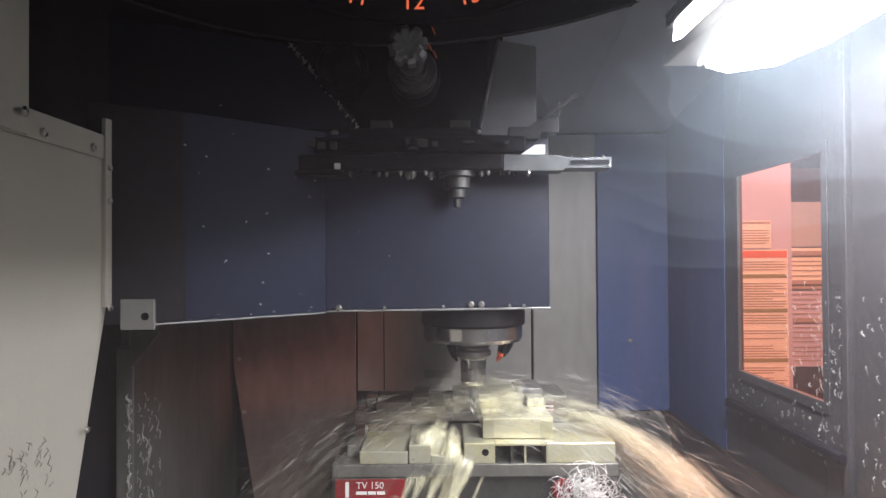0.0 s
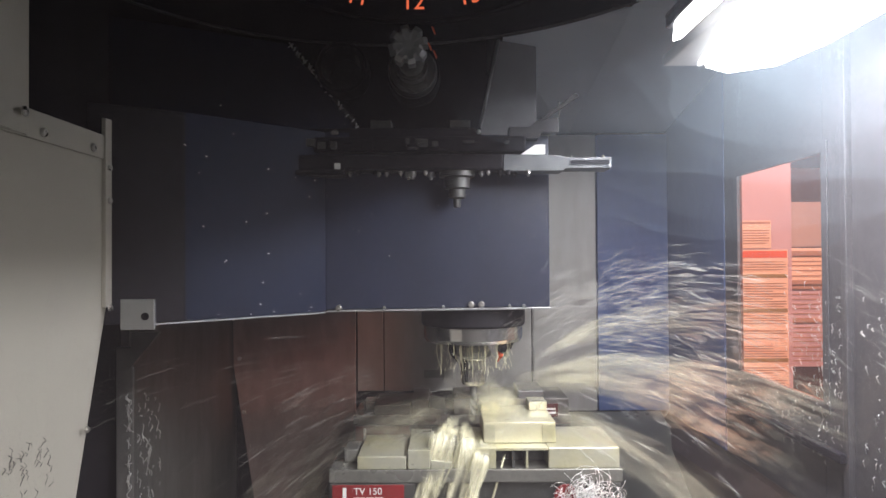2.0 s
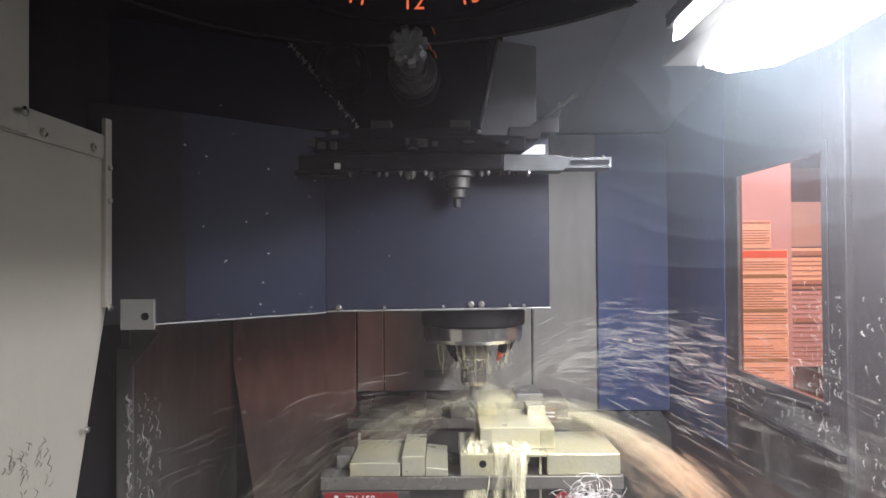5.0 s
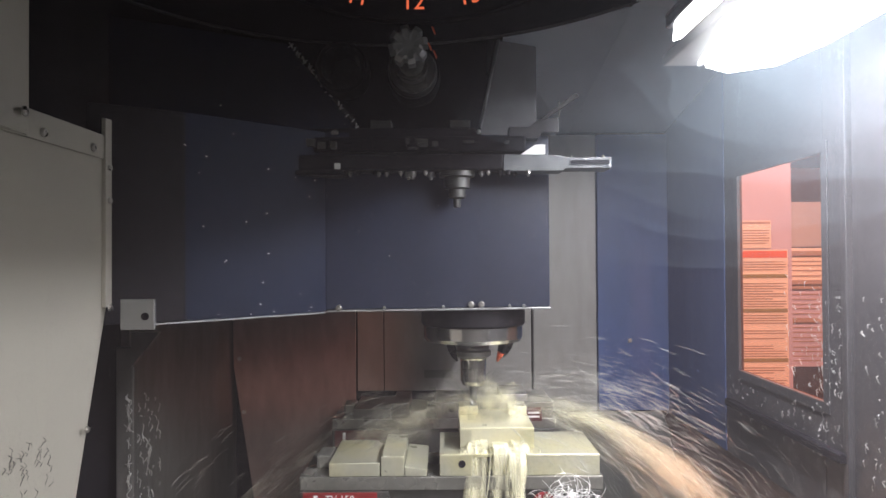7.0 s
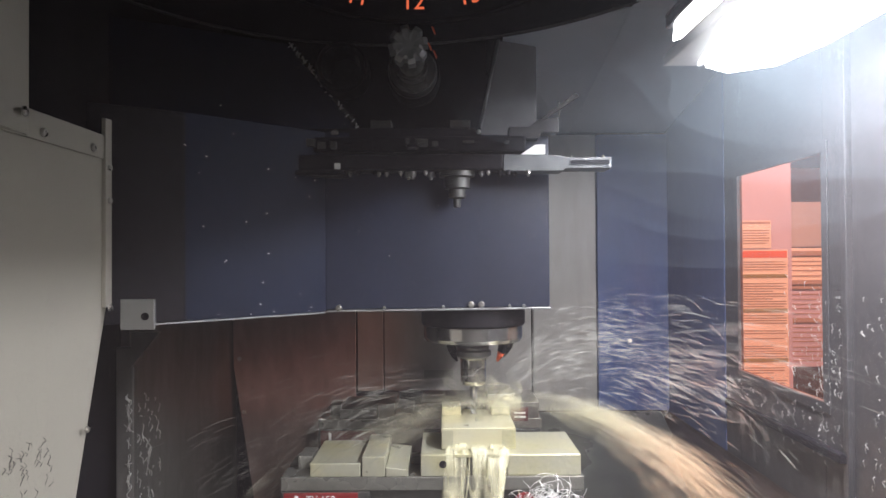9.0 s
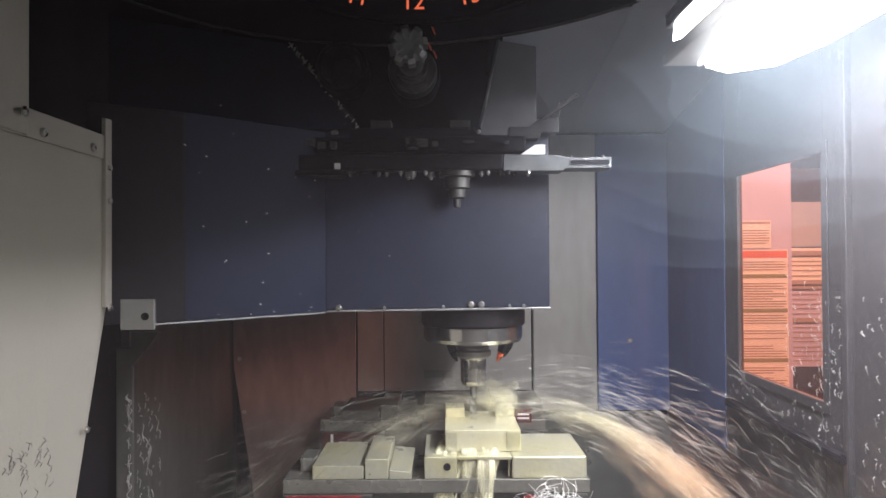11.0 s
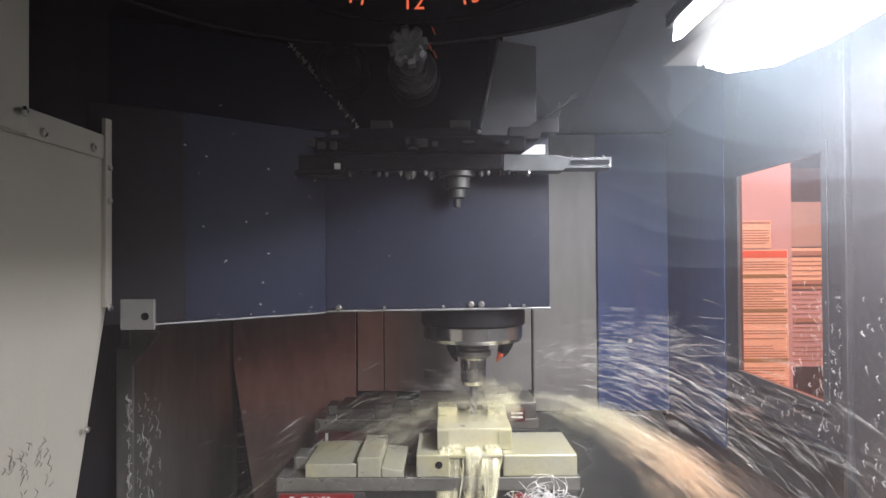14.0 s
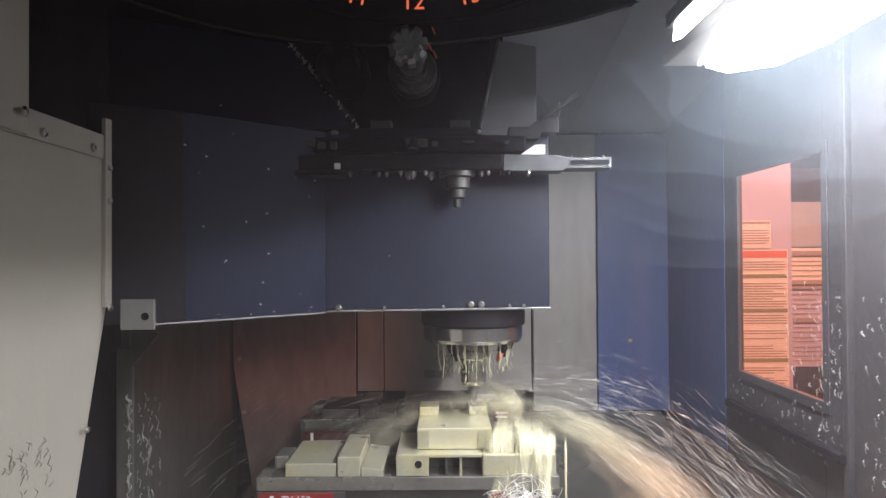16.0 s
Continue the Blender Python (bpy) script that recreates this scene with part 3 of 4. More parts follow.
    arc = [(-0.10 + 1.44 * math.sin(a), 1.315, Z + 1.845 - 1.44 * math.cos(a)) for a in [radians(-30 + 2 * k) for k in range(31)]]
    slab(bm, arc + [(arc[-1][0], 1.315, Z + 0.89), (arc[0][0], 1.315, Z + 0.89)], (0, 1, 0), 0.01)
    part("drum_cover", bm, BLACK, c, "black curved cover")
    part("rim_bead", tube(B(), arc, 0.0022, 6), SLATE, c)
    part("cavity", box(B(), -0.34, 0.16, 1.62, 1.64, Z + 0.2, Z + 0.88), BLACK, c, "dark inside of the magazine")
    # the drum with its numbered pockets
    d = thing("tool_magazine", (-0.052, 1.30, Z + 0.996), "black tool magazine drum with orange numbers", "tool magazine")
    cx, cz = -0.052, Z + 0.996
    bm = B()
    ring = [radians(-60 + 3 * k) for k in range(41)]
    pts = [(cx + 0.555 * math.sin(a), 1.285, cz - 0.555 * math.cos(a)) for a in ring]
    pts += [(cx + 0.2 * math.sin(a), 1.285, cz - 0.2 * math.cos(a)) for a in ring[::-4]]
    slab(bm, pts, (0, 1, 0), 0.02)
    part("disc", bm, BLACK, d)
    step = 11.5
    for k, word in ((-1, "11"), (0, "12"), (1, "13")):
        a = radians(k * step)
        lettering("number", word, 0.043, (cx + 0.534 * math.sin(a), 1.2835, cz - 0.534 * math.cos(a)), (90, -k * step, 0), NUMERAL, d, "CENTER")
        px, pz = cx + 0.66 * math.sin(a), cz - 0.66 * math.cos(a)
        if k < 1:
            part("pocket", lathe(B(), (px, 1.30, pz), [(0.047, 0.03), (0.049, 0.0), (0.047, -0.04), (0.043, -0.046), (0.036, -0.046), (0.034, -0.03), (0.030, 0.02)], "y", 36), BLACK, d, "black tool pocket")
    # the shell mill waiting in the lowest pocket
    t = thing("shell_mill", (cx, 1.25, cz - 0.665), "toothed shell mill in a steel holder, in its pocket", "milling cutter")
    pz = cz - 0.665
    part("flange", lathe(B(), (cx, 1.25, pz), [(0.030, 0.01), (0.044, 0.0), (0.044, -0.008), (0.040, -0.012), (0.040, -0.018), (0.044, -0.022), (0.042, -0.03), (0.028, -0.034)], "y", 40), IRON, t)
    part("rim", lathe(B(), (cx, 1.219, pz), [(0.034, 0.0), (0.0405, 0.0), (0.0405, -0.003), (0.034, -0.003)], "y", 40), STEEL, t, "bright steel rim")
    part("body", lathe(B(), (cx, 1.215, pz), [(0.027, 0), (0.025, -0.03), (0.021, -0.032), (0.021, -0.06), (0.024, -0.062), (0.024, -0.085), (0.019, -0.115)], "y", 32), IRON, t)
    part("groove_rim", lathe(B(), (cx, 1.184, pz), [(0.0252, 0.0), (0.0282, 0.0), (0.0282, -0.0025), (0.0252, -0.0025)], "y", 40), STEEL, t, "bright steel rim")
    part("cutter", lathe(B(), (cx, 1.10, pz), [(0.024, 0), (0.031, -0.004), (0.031, -0.028), (0.024, -0.032), (0.010, -0.03)], "y", 64,
                         wobble=lambda a: 1.0 if (a * 8 / (2 * math.pi)) % 1 < 0.6 else 0.74), DULL, t, "toothed cutter body")
    # small orange slabs stand in for glints of light on the cutter
    for x, z in ((-0.016, 0.357), (-0.022, 0.332), (-0.014, 0.320)):
        part("orange_glint", slab(B(), [(x, 1.066, Z + z), (x + 0.003, 1.066, Z + z - 0.001), (x + 0.007, 1.066, Z + z - 0.011), (x + 0.005, 1.066, Z + z - 0.012)], (0, 1, 0), 0.004), ORANGE, t, "orange glint built as a small slab")


tool_changer()

# ---- table, vises and workpiece (drawn at their first place) ----
VX, VY, VZ = -0.1995, 1.24, Z - 0.50


def vise(name, dx, dy, label, steel):
    v = thing(name, (VX + dx, VY + dy, VZ), label, "vise", "vises on the table")
    x0, y0 = VX + dx, VY + dy

    def bx(pname, a, b, c, d, e, f, mat=None, bev=0.002, lab=""):
        return part(pname, box(B(), x0 + a, x0 + b, y0 + c, y0 + d, Z + e, Z + f, bev), mat or steel, v, lab)
    bx("base", 0.006, 0.50, 0.012, 0.138, -0.4995, -0.3895, IRON, 0.004, "dark cast base")
    bx("base_pad", 0.0, 0.15, 0.0, 0.15, -0.4995, -0.3895, IRON, 0.003, "dark cast base")
    bx("base_pad", 0.40, 0.506, 0.0, 0.15, -0.4995, -0.3895, IRON, 0.003, "dark cast base")
    bx("bed", 0.0, 0.509, 0.0, 0.15, -0.389, -0.366, BEDIRON, 0.002, "grey ground bed")
    bx("end_stop", 0.020, 0.046, 0.045, 0.105, -0.3658, -0.343, BEDIRON, 0.003)
    bx("moving_jaw", 0.049, 0.1345, 0.0, 0.15, -0.3658, -0.343)
    bx("jaw_step", 0.1365, 0.1755, 0.0, 0.15, -0.3658, -0.332)
    part("jaw_plate", slab(B(), [(x0 + 0.1765, y0, Z - 0.3658), (x0 + 0.214, y0, Z - 0.3658), (x0 + 0.214, y0, Z - 0.354), (x0 + 0.1765, y0, Z - 0.350)], (0, 1, 0), 0.15, 0.0015), steel, v)
    bx("screw_rod", 0.2141, 0.236, 0.06, 0.09, -0.3658, -0.35, IRON, 0.008)
    # fixed jaw: two cheeks, a bridge over the recess and its dark inside
    bx("fixed_jaw", 0.235, 0.290, 0.0, 0.15, -0.3658, -0.3292)
    bx("fixed_jaw", 0.380, 0.504, 0.0, 0.15, -0.3658, -0.3288, steel, 0.003)
    bx("bridge", 0.2902, 0.3798, 0.0, 0.15, -0.3345, -0.3294, steel, 0.001)
    bx("recess_back", 0.2902, 0.3798, 0.05, 0.15, -0.3657, -0.3347, IRON, 0.0)
    bx("rib", 0.318, 0.322, 0.004, 0.05, -0.3657, -0.3347, IRON, 0.0)
    bx("rib", 0.342, 0.346, 0.004, 0.05, -0.3657, -0.3347, steel, 0.0)
    part("bolt_hole", lathe(B(), (x0 + 0.2725, y0 + 0.0005, Z - 0.3455), [(0.0062, 0), (0.0062, -0.0015), (0.0045, -0.0016), (0.004, -0.0006)], "y", 18), BLACK, v)
    plate = part("name_plate", box(B(), x0 + 0.006, x0 + 0.130, y0 - 0.0025, y0 - 0.0002, Z - 0.430, Z - 0.3915, 0.0008), RED if steel is VISEIRON else SHADEDRED, v, "red name plate with white letters")
    part("bar", box(B(), x0 + 0.024, x0 + 0.0305, y0 - 0.0032, y0 - 0.0026, Z - 0.423, Z - 0.396), WHITE, plate, "white printed bar")
    if steel is VISEIRON:
        lettering("letters", "TV 150", 0.0165, (x0 + 0.043, y0 - 0.0029, Z - 0.4075), (90, 0, 0), WHITE, plate)
    for k, (a, b) in enumerate(((0.043, 0.062), (0.064, 0.078), (0.080, 0.094))):
        part("bar", box(B(), x0 + a, x0 + b, y0 - 0.0032, y0 - 0.0026, Z - 0.418, Z - 0.4125), WHITE, plate, "white printed bar")
    part("round_badge", lathe(B(), (x0 + 0.41, y0 - 0.0004, Z - 0.412), [(0.02, 0), (0.02, -0.002), (0.018, -0.0026)], "y", 28), RED, v, "red badge")
    return v


def carried_things():
    out = []
    out.append(vise("machine_vise", 0, 0, "pale steel machine vise wet with coolant, red plate", VISEIRON))
    rear = vise("machine_vise", -0.012, 0.42, "machine vise behind the workpiece, its shade put into darker steel", SHADEDIRON)
    part("name_plate", box(B(), VX + 0.428, VX + 0.466, VY + 0.4175, VY + 0.4195, Z - 0.372, Z - 0.341, 0.0005), SHADEDRED, rear, "red name plate")
    for z in (0.351, 0.360):
        part("bar", box(B(), VX + 0.434, VX + 0.46, VY + 0.4165, VY + 0.4174, Z - z - 0.004, Z - z), WHITE, rear, "white printed bar")
    out.append(rear)
    bar = B()
    box(bar, VX + 0.375, VX + 0.435, VY + 0.43, VY + 0.55, Z - 0.3286, Z - 0.313, 0.002)
    out.append(solo("parallel_bar", bar, DULL, "loose ground steel bar lying on a vise jaw", "bar"))
    # workpiece: a block with two lugs left standing at its back edge
    x0, y0 = VX + 0.270, VY + 0.03
    w = thing("workpiece", (x0, y0, Z - 0.329), "freshly milled pale alloy block with two lugs, wet", "workpiece")
    part("block", box(B(), x0, x0 + 0.128, y0, y0 + 0.148, Z - 0.3286, Z - 0.2925, 0.0012), ALLOY, w)
    part("lug", box(B(), x0 + 0.001, x0 + 0.036, y0 + 0.098, y0 + 0.148, Z - 0.2924, Z - 0.2765, 0.001), ALLOY, w)
    part("lug", box(B(), x0 + 0.093, x0 + 0.127, y0 + 0.098, y0 + 0.148, Z - 0.2924, Z - 0.2765, 0.001), ALLOY, w)
    part("pad", box(B(), x0 + 0.0005, x0 + 0.02, y0 - 0.0015, y0 - 0.0002, Z - 0.327, Z - 0.296, 0.0005), VISEIRON, w)
    part("pad", box(B(), x0 + 0.104, x0 + 0.1275, y0 - 0.0015, y0 - 0.0002, Z - 0.327, Z - 0.296, 0.0005), VISEIRON, w)
    out.append(w)
    # nest of long curled swarf in front of the vise
    random.seed(11)
    bm = B()
    for k in range(420):
        c = Vector((VX + 0.445 + random.gauss(0, 0.028), VY - 0.034 + random.uniform(-0.03, 0.03), 0))
        c.z = Z - 0.375 - 0.11 * random.random() - 9 * (c.x - VX - 0.445) ** 2
        a, r, b = random.uniform(0, 6.28), random.uniform(0.008, 0.03), random.uniform(-1, 1)
        turn = random.uniform(1.0, 4.0)
        ax = Vector((random.gauss(0, 1), random.gauss(0, 1), random.gauss(0, 1))).normalized()
        u = ax.orthogonal().normalized()
        v = ax.cross(u)
        pts = [c + r * (math.cos(a + s * turn / 7) * u + math.sin(a + s * turn / 7) * v) + ax * (0.003 * s * b) for s in range(8)]
        tube(bm, pts, random.uniform(0.00035, 0.0006), 4)
    for k in range(40):
        p = Vector((VX + 0.445 + random.gauss(0, 0.025), VY - 0.035 + random.uniform(-0.03, 0.03), Z - 0.499 + 0.08 * random.random()))
        tube(bm, [p, p + Vector((random.gauss(0, 0.015), random.gauss(0, 0.01), 0.012)), p + Vector((random.gauss(0, 0.03), random.gauss(0, 0.02), 0.0))], 0.0008, 4)
    out.append(solo("swarf_nest", bm, CHIP, "tangled nest of bright curled alloy swarf", "swarf", "stuff"))
    # table with slots
    t = thing("machine_table", (VX, VY - 0.12, VZ - 0.12), "dark cast iron machine table with slots", "table")
    for k in range(5):
        a = VY - 0.13 + k * 0.14
        part("rail", box(B(), VX - 0.06, VX + 0.53, a, a + 0.122, VZ - 0.03, VZ - 0.0005, 0.002), IRON, t)
    part("body", box(B(), VX - 0.06, VX + 0.53, VY - 0.13, VY + 0.552, VZ - 0.12, VZ - 0.0305, 0.004), IRON, t)
    out.append(t)
    return out


CARRIED = carried_things()

# ---- small things clinging to the walls ----


def chips_on(name, seed, count, place, label, size=(0.004, 0.014), thick=(0.0002, 0.00042)):
    random.seed(seed)
    bm = B()
    for k in range(count):
        p, n, up = place()
        n, up = Vector(n), Vector(up)
        side = n.cross(up)
        L = random.uniform(*size)
        a = random.gauss(0, 0.5)
        d = up * math.cos(a) + side * math.sin(a)
        c = random.uniform(-0.2, 0.2) * L
        e = d.cross(n)
        p = Vector(p) + n * 0.001
        tube(bm, [p - d * L / 2, p + e * c * 0.6 + n * 0.0015, p + d * L / 4 + e * c + n * 0.003, p + d * L / 2], random.uniform(*thick), 4)
    return solo(name, bm, CHIP, label, "chips", "stuff")


def wall_chips():
    def right_door():
        return (XR + 0.003, 1.08 - 0.2 * random.random(), Z - 0.05 - 0.33 * random.random() ** 0.8), (-1, 0, 0), (0, 0, 1)

    def right_frame():
        y = 1.13 + 0.07 * random.random() ** 1.5
        return (XR - 0.001, y, Z - 0.06 - 0.25 * random.random()), (-1, 0, 0), (0, 0, 1)

    def right_low():
        return (XR - 0.001, 1.15 + 0.42 * random.random(), Z - 0.262 - 0.09 * random.random()), (-1, 0, 0), (0, 0, 1)

    def left_sheet():
        return (XL + 0.001, 1.34 + 0.14 * random.random() ** 1.5, Z - 0.27 - 0.26 * random.random()), (1, 0, 0), (0, 0, 1)

    def left_edge():
        return (XL + 0.006, 1.316, Z - 0.25 - 0.35 * random.random()), (0, -1, 0), (0, 0, 1)

    def guard():
        return (-0.4545, 0.715 + 0.09 * random.random(), Z - 0.20 - 0.06 * random.random()), (1, 0, 0), (0, 0, 1)

    def dots():
        x = -0.2 + 0.38 * random.random()
        return (x, 1.1735 + (x + 0.199) * 0.1218, Z - 0.085 + 0.25 * random.random()), (0, -1, 0), (0, 0, 1)

    def side_dots():
        k = random.random()
        return (-0.203 - 0.17 * k, 1.171 - 0.161 * k, Z - 0.087 + (0.36 * random.random() if random.random() < 0.6 else 0.03 * random.random())), (-0.68, -0.72, 0), (0, 0, 1)
    def seal():
        k = random.random()
        return (-0.29 + 0.132 * k + random.gauss(0, 0.002), 1.323, Z + 0.412 - 0.166 * k), (0, -1, 0), (0.3, 0, 1)
    def pane_chip():
        return (XR + 0.0015, WY0 + 0.005 + 0.13 * random.random() ** 1.6, Z - 0.02 - 0.22 * random.random() ** 0.7), (-1, 0, 0), (0, 0, 1)
    chips_on("pane_chips", 13, 60, pane_chip, "bright alloy chips stuck to the window pane", (0.004, 0.014))
    chips_on("seal_chips", 12, 40, seal, "chips packed along the cover's edge", (0.003, 0.009), (0.0008, 0.0022))
    chips_on("wall_chips", 1, 80, right_door, "bright alloy chips stuck to the door panel", (0.003, 0.012), (0.0003, 0.0006))
    chips_on("wall_chips", 2, 55, right_frame, "bright alloy chips stuck beside the window", (0.003, 0.012), (0.0002, 0.0005))
    chips_on("wall_chips", 3, 70, right_low, "bright alloy chips stuck below the window", (0.003, 0.010))
    chips_on("wall_chips", 5, 90, left_sheet, "bright alloy chips stuck to the wet side wall", (0.005, 0.024), (0.0004, 0.0009))
    chips_on("wall_chips", 6, 80, left_edge, "bright alloy chips hanging on a flange", (0.006, 0.024), (0.0004, 0.0009))
    marks = chips_on("guard_chips", 7, 40, guard, "dark chips and splashes on the beige guard", (0.004, 0.014))
    marks.data.materials[0] = IRON
    chips_on("cover_drops", 8, 16, dots, "bright drops on the head cover", (0.0006, 0.002))
    chips_on("cover_drops", 9, 24, side_dots, "bright drops on the side cover", (0.0006, 0.002))


wall_chips()

# ---- what shows through the window ----


def notices():
    y = 2.60
    s = y / 1230.6
    c = thing("shop_cabinet", ((1360 - 784) * s, y + 0.2, 0), "pale painted cabinet standing outside the machine", "cabinet")
    left, edge = (1200 - 784) * s, (1403 - 784) * s
    part("side", box(B(), left, edge, y + 0.006, y + 0.5, 0.0, Z + 0.8, 0.004), PINK, c)
    d = thing("shop_board", (edge + 0.2, y + 0.25, 0), "dark notice board beside the cabinet", "board")
    part("board", box(B(), edge + 0.004, edge + 0.5, y + 0.05, y + 0.08, 0.0, Z + 0.335, 0.003), SLATE, d)
    part("sheet", box(B(), edge + 0.006, edge + 0.3, y + 0.044, y + 0.049, Z + 0.035, Z + 0.205, 0.001), SHOP, d, "grey sheet")
    for z0, z1, mat in ((-0.12, 0.03, BAND), (-0.42, -0.125, BROWN)):
        part("sheet", box(B(), edge + 0.006, edge + 0.3, y + 0.044, y + 0.049, Z + z0, Z + z1, 0.001), PAPER if mat is BAND else PINK, d)
    random.seed(3)
    for k in range(24):
        z = Z + 0.02 - k * 0.018 - random.uniform(0, 0.004)
        h = 0.022 if k in (0, 6, 7, 14) else 0.004
        part("bar", box(B(), edge + 0.012, edge + 0.012 + random.uniform(0.15, 0.25), y + 0.042, y + 0.0435, z - h, z), INK, d)

    def notice(x0, x1, z0, z1, label, bands, head):
        n = thing("notice", (x0, y, z0), label, "notice", "notices on the cabinet")
        part("sheet", box(B(), x0, x1, y, y + 0.004, z0, z1, 0.0008), PAPER, n)
        part("heading", box(B(), x0 + 0.004, x1 - 0.004, y - 0.0015, y - 0.0002, z1 - head, z1 - 0.004), BANDRED if bands else INK, n)
        z = z1 - head - 0.014
        k = 0
        while z > z0 + 0.008:
            if any(abs(z - b) < 0.012 for b in bands):
                part("band", box(B(), x0 + 0.003, x1 - 0.003, y - 0.0015, y - 0.0002, z - 0.014, z), BAND, n)
                z -= 0.024
            else:
                if random.random() < 0.87:
                    part("bar", box(B(), x0 + 0.008, x1 - 0.008 - random.choice((0, 0.0, 0.01, 0.05)), y - 0.0015, y - 0.0002, z - 0.0035, z), INK, n)
                z -= 0.0095
            k += 1
    notice((1250 - 784) * s, (1394 - 784) * s, Z - 0.60, Z + 0.024, "long printed notice with red heading and olive bands", (Z - 0.072, Z - 0.20, Z - 0.39), 0.03)
    notice((1270 - 784) * s, (1365 - 784) * s, Z + 0.030, Z + 0.133, "small printed notice above a longer one", (), 0.012)


notices()

# ---- coolant ----
G = 9.81


def streak(bm, p, d, length, r):
    """A thin drop drawn out along d."""
    u = d.orthogonal().normalized() * r
    v = d.cross(u).normalized() * r
    a, b = bm.verts.new(p - d * length * 0.5), bm.verts.new(p + d * length * 0.5)
    q = p + d * length * 0.12
    ring = [bm.verts.new(q + w) for w in (u, v, -u, -v)]
    for k in range(4):
        bm.faces.new((a, ring[k], ring[(k + 1) % 4]))
        bm.faces.new((b, ring[(k + 1) % 4], ring[k]))


ORIGIN = Vector((SX + 0.02, SY - 0.01, Z - 0.275))


def spray_burst(seed, count, spread, label):
    """A burst of drops flying together along its own x axis."""
    random.seed(seed)
    bm = B()
    for k in range(count):
        p = Vector((random.gauss(0, spread), random.gauss(0, spread * 0.5), random.gauss(0, spread * 0.38)))
        d = Vector((1, random.gauss(0, 0.16), random.gauss(0, 0.16) - p.x * 0.9)).normalized()
        streak(bm, p, d, random.uniform(0.007, 0.024), random.choice((0.0005, 0.0008, 0.0013, 0.002)))
    return solo("coolant_spray", bm, SPRAY, label, "coolant spray", "stuff", "coolant spray bursts")


def arc_jet(seed):
    """The dense low jet thrown off to the right, which falls in a wide arc."""
    random.seed(seed)
    bm = B()
    for k in range(620):
        speed, az, el = random.uniform(1.62, 1.98), radians(random.gauss(-1, 5)), radians(random.gauss(5, 1.9))
        v = Vector((math.cos(el) * math.cos(az), math.cos(el) * math.sin(az), math.sin(el))) * speed
        t = random.uniform(0.075, 0.36)
        p = ORIGIN + Vector((0.04, -0.02, 0)) + v * t + Vector((0, 0, -G / 2 * t * t)) 
        if p.x > XR - 0.05:
            continue
        d = (v + Vector((0, 0, -G * t))).normalized()
        streak(bm, p - ORIGIN, d, random.uniform(0.04, 0.13), random.choice((0.0008, 0.0014, 0.002, 0.003)))
    ob = solo("coolant_jet", bm, MIST, "pale coolant jet thrown in a falling arc", "coolant", "stuff", "coolant jets")
    ob.location = ORIGIN
    return ob


def left_fan():
    random.seed(22)
    bm = B()
    for k in range(1300):
        speed, az, el = random.uniform(1.0, 2.2), radians(180 - random.gauss(14, 18)), radians(random.gauss(2, 8))
        v = Vector((math.cos(el) * math.cos(az), math.cos(el) * math.sin(az), math.sin(el))) * speed
        t = random.uniform(0.09, 0.33)
        p = v * t + Vector((0, 0, -G / 2 * t * t))
        if p.x < -0.6:
            continue
        d = (v + Vector((0, 0, -G * t))).normalized()
        streak(bm, p, d, random.uniform(0.03, 0.09), random.choice((0.0008, 0.0014, 0.002)))
    ob = solo("coolant_jet", bm, HAZE, "thin coolant spray thrown over the vise", "coolant", "stuff")
    ob.location = ORIGIN
    return ob


def ribbon(bm, pts, wide, thick):
    """A flat band of liquid along pts, lens-shaped across."""
    rings = []
    for p, w in zip(pts, wide):
        rings.append([bm.verts.new(Vector(p) + Vector((w * math.cos(k * math.pi / 5), thick * math.sin(k * math.pi / 5), 0))) for k in range(10)])
    for a, b in zip(rings, rings[1:]):
        for k in range(10):
            f = bm.faces.new((a[k], a[(k + 1) % 10], b[(k + 1) % 10], b[k]))
            f.smooth = True
    bm.faces.new(rings[0][::-1])
    bm.faces.new(rings[-1])


def pour():
    """Coolant running off the work and down the vise's front, in broad soft bands with a few threads."""
    random.seed(23)
    bm = B()
    for k in range(15):
        x, y, top = (-0.026 if k % 2 else 0.022) + random.gauss(0, 0.011), -0.006 - abs(random.gauss(0, 0.010)), random.uniform(0.0, 0.012)
        drop, lean, w = random.uniform(0.10, 0.22), random.gauss(-0.004, 0.010), random.uniform(0.006, 0.016)
        pts = [(x * 0.6, 0.07 + random.uniform(-0.02, 0.04), top + 0.010), (x * 0.8, 0.03, top + 0.007)]
        wide = [w * 0.5, w * 1.1]
        for i in range(9):
            s = i / 8
            pts.append((x + lean * s * s + 0.004 * noise.noise((5 * s, k, 0)), y - 0.026 * s * s, top - drop * s))
            wide.append(w * (1.2 - 0.85 * s) * (1 + 0.5 * noise.noise((4 * s, k * 3.1, 5))))
        ribbon(bm, pts, wide, random.uniform(0.001, 0.003))
    for k in range(14):
        x, y = random.gauss(0, 0.032), -0.01 - abs(random.gauss(0, 0.012))
        drop, lean, r = random.uniform(0.05, 0.2), random.gauss(-0.006, 0.012), random.choice((0.0008, 0.0013, 0.002))
        pts = [(x + lean * q * q, y - 0.02 * q * q, 0.005 - drop * q) for q in (0.0, 0.2, 0.4, 0.6, 0.8, 1.0)]
        tube(bm, pts, [r, r * 1.2, r, r * 0.9, r * 0.7, r * 0.3], 6)
    return solo("coolant_pour", bm, FLUID, "cream coolant pouring down the vise front", "coolant", "stuff")


